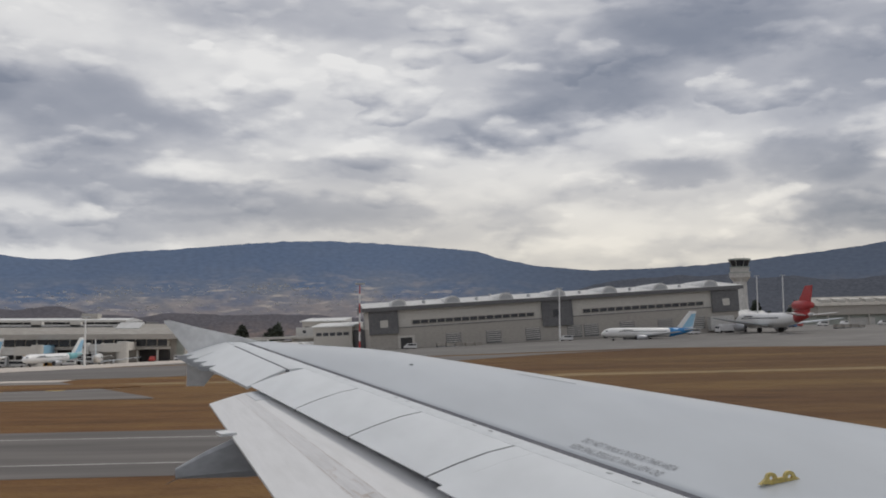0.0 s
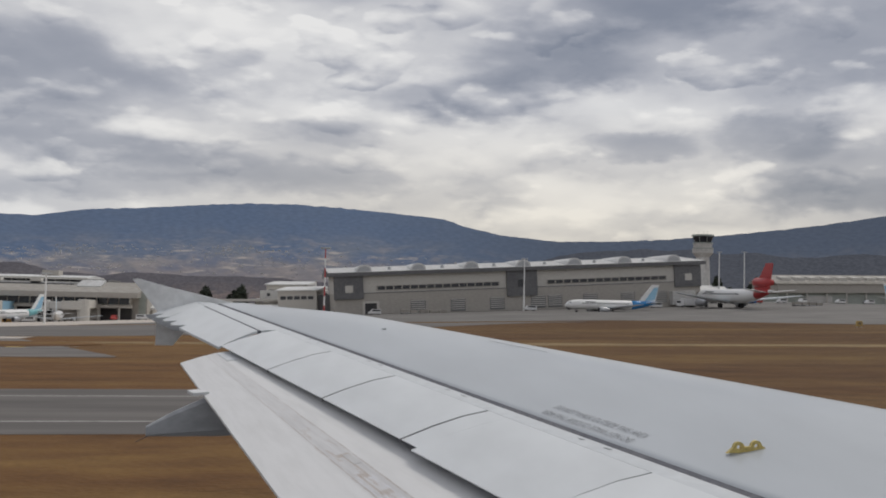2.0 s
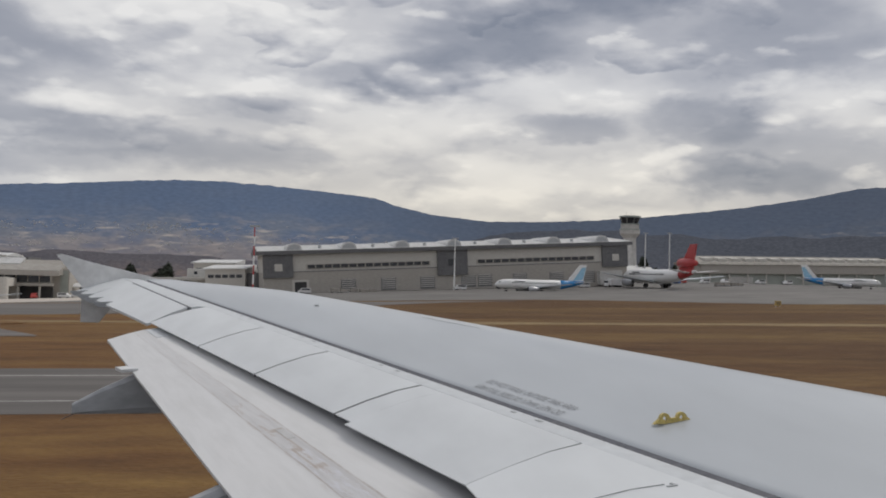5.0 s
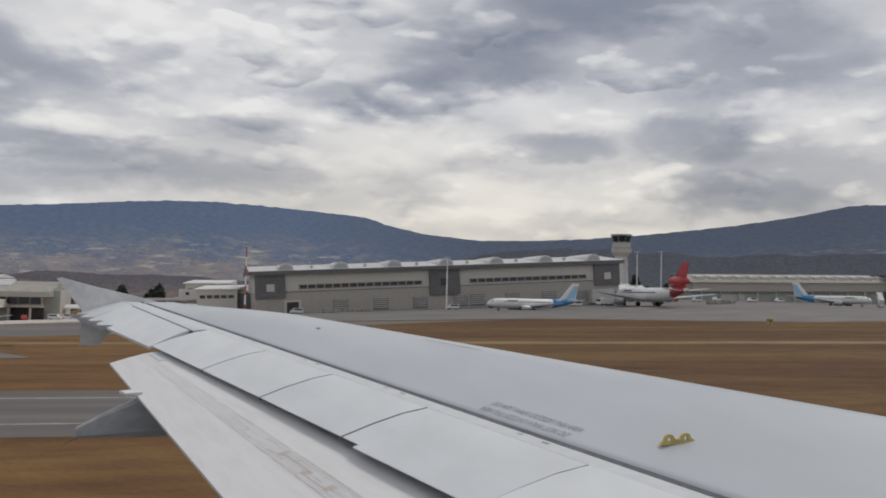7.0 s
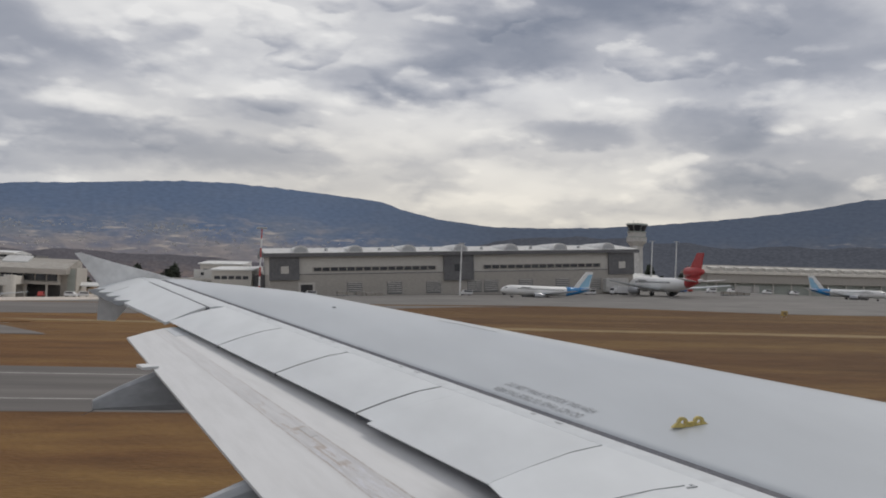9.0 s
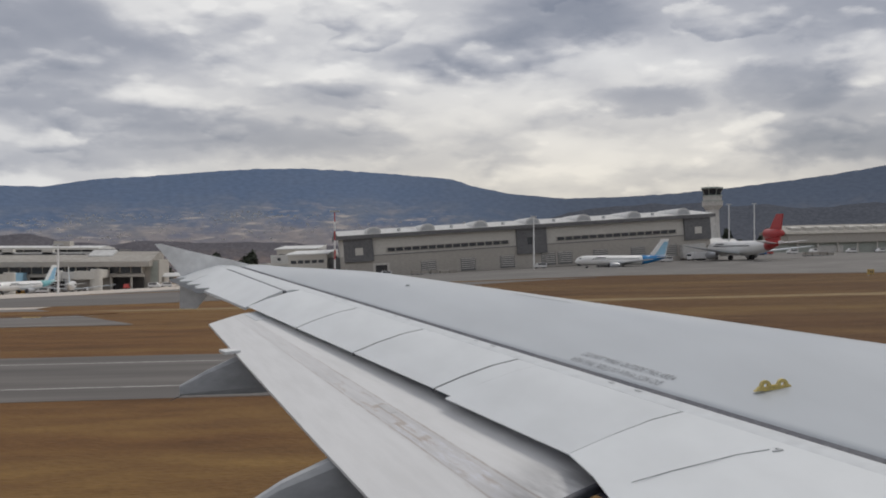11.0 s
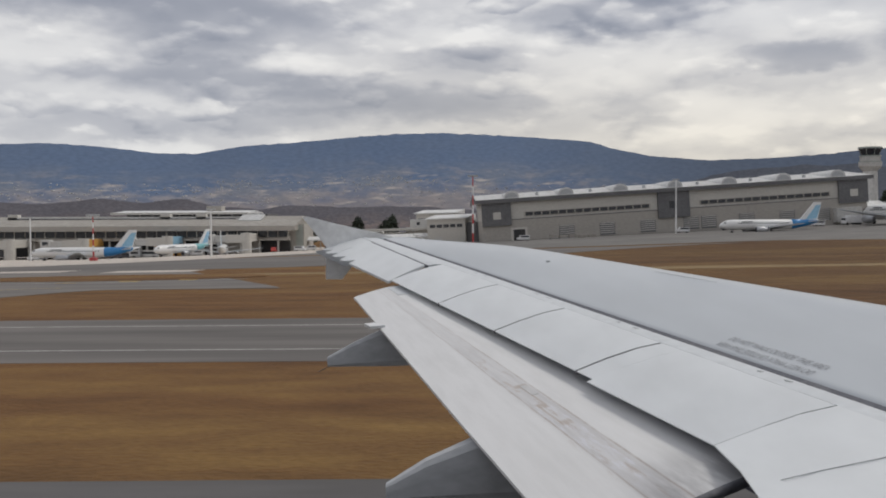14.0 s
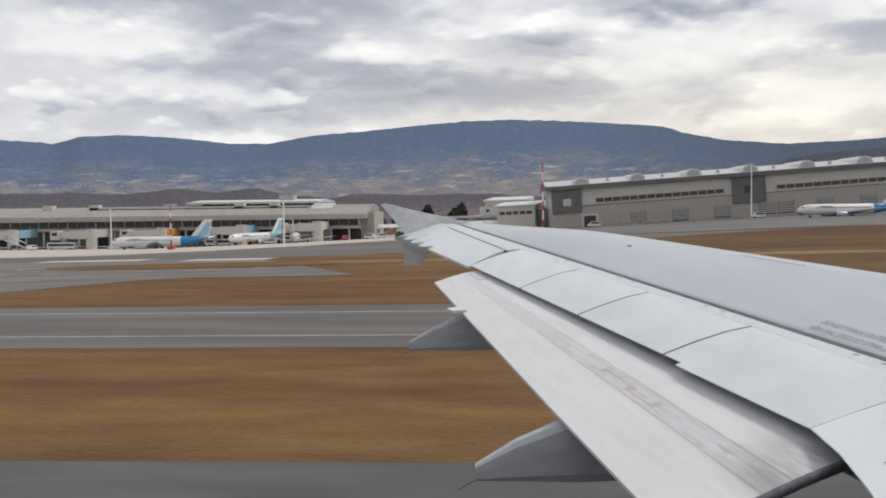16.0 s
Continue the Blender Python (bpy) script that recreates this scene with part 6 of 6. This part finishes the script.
# ---- trees ----
def tree(m, hgt, wide, mat, seed, label, group="airfield trees"):
    rnd = random.Random(seed)
    t = thing("tree", m, label, "tree", group)
    bm = tube(bmesh.new(), (0, 0, -0.5), (0.1, 0.05, hgt * 0.75), 0.035 * hgt, 0.008 * hgt, 8)
    for i in range(6):
        a, z = rnd.random() * 6.28, hgt * (0.3 + 0.08 * i)
        tube(bm, (0, 0, z), (wide * 0.35 * math.cos(a), wide * 0.35 * math.sin(a), z + hgt * 0.14), 0.012 * hgt, 0.004 * hgt, 5)
    part("trunk", bm, M["bark"], t)
    verts, faces = [], []
    for i in range(230):
        q = rnd.random() ** 0.8
        z = hgt * (0.22 + 0.78 * q)
        rr = wide * 0.5 * (math.sin(math.pi * min(1, 0.22 + 0.8 * q)) ** 0.8) * (0.5 + 0.6 * rnd.random())
        a = rnd.random() * 6.283
        c = Vector((rr * math.cos(a), rr * math.sin(a), z))
        s = hgt * (0.035 + 0.05 * rnd.random())
        n = len(verts)
        for _ in range(4):
            verts.append(c + Vector((rnd.gauss(0, 1), rnd.gauss(0, 1), rnd.gauss(0, 0.8))) * s)
        faces += [(n, n + 1, n + 2), (n, n + 2, n + 3), (n, n + 3, n + 1), (n + 1, n + 3, n + 2)]
    raw("crown", verts, faces, M[mat], t)
    return t


trees = [tree(stand(-140, 500), 12, 7, "leaf", 1, "dark green roadside tree with a ragged crown"),
         tree(stand(-120, 505), 9.5, 8, "leaf", 2, "dark green roadside tree with a broad crown"),
         tree(stand(-98, 498), 14, 6, "leaf", 3, "tall dark green tree with a narrow crown"),
         tree(stand(30, 520), 6, 7, "leaf_dry", 4, "dry brownish shrubby tree behind the apron")]
rnd = random.Random(5)
for i in range(84):
    if i < 46:
        x = rnd.uniform(-178, -20)
    elif i < 60:
        x = rnd.uniform(-420, -170)
    else:
        x = rnd.uniform(190, 420)
    y = rnd.uniform(486, 560) + (20 if x < -120 else 0)
    src = trees[rnd.randrange(4)]
    ob = copy_thing(src, stand(x, y, rnd.uniform(0, 360)))
    k = rnd.uniform(0.7, 1.25)
    ob.scale = (k, k, k)

# towns on the mountain side, too far to count
rnd = random.Random(11)
me = mountain.data
co = np.empty(len(me.vertices) * 3)
me.vertices.foreach_get("co", co)
co = co.reshape(-1, 3)
hgt = np.empty(len(me.vertices))
me.attributes["height"].data.foreach_get("value", hgt)
az = np.degrees(np.arctan2(co[:, 0], co[:, 1]))
verts, faces = [], []
for a, h, sa, sh, n in ((-12.5, 0.46, 2.4, 0.04, 120), (-2.5, 0.42, 2.6, 0.035, 130), (-20, 0.34, 5, 0.06, 110), (4, 0.30, 6, 0.07, 110), (-8, 0.26, 8, 0.06, 140), (-26, 0.3, 5, 0.1, 70), (12, 0.26, 5, 0.08, 60)):
    for _ in range(n):
        d = ((az - rnd.gauss(a, sa)) / 0.3) ** 2 + ((hgt - rnd.gauss(h, sh)) / 0.013) ** 2
        p = co[int(np.argmin(d))] + np.array([rnd.uniform(-9, 9), rnd.uniform(-9, 9), 0])
        w, dd, z = rnd.uniform(1.2, 4.0), rnd.uniform(1.5, 4), rnd.uniform(0.6, 1.8)
        n0 = len(verts)
        for dz in (-4, z):
            verts += [(p[0] - w, p[1] - dd, p[2] + dz), (p[0] + w, p[1] - dd, p[2] + dz), (p[0] + w, p[1] + dd, p[2] + dz), (p[0] - w, p[1] + dd, p[2] + dz)]
        faces += [tuple(n0 + i for i in f) for f in ((4, 5, 6, 7), (0, 1, 5, 4), (1, 2, 6, 5), (2, 3, 7, 6), (3, 0, 4, 7))]
tagged(raw("hillside_houses", verts, faces, M["house"]), "scattered pale houses of towns on the mountain side", "houses", "", "stuff")
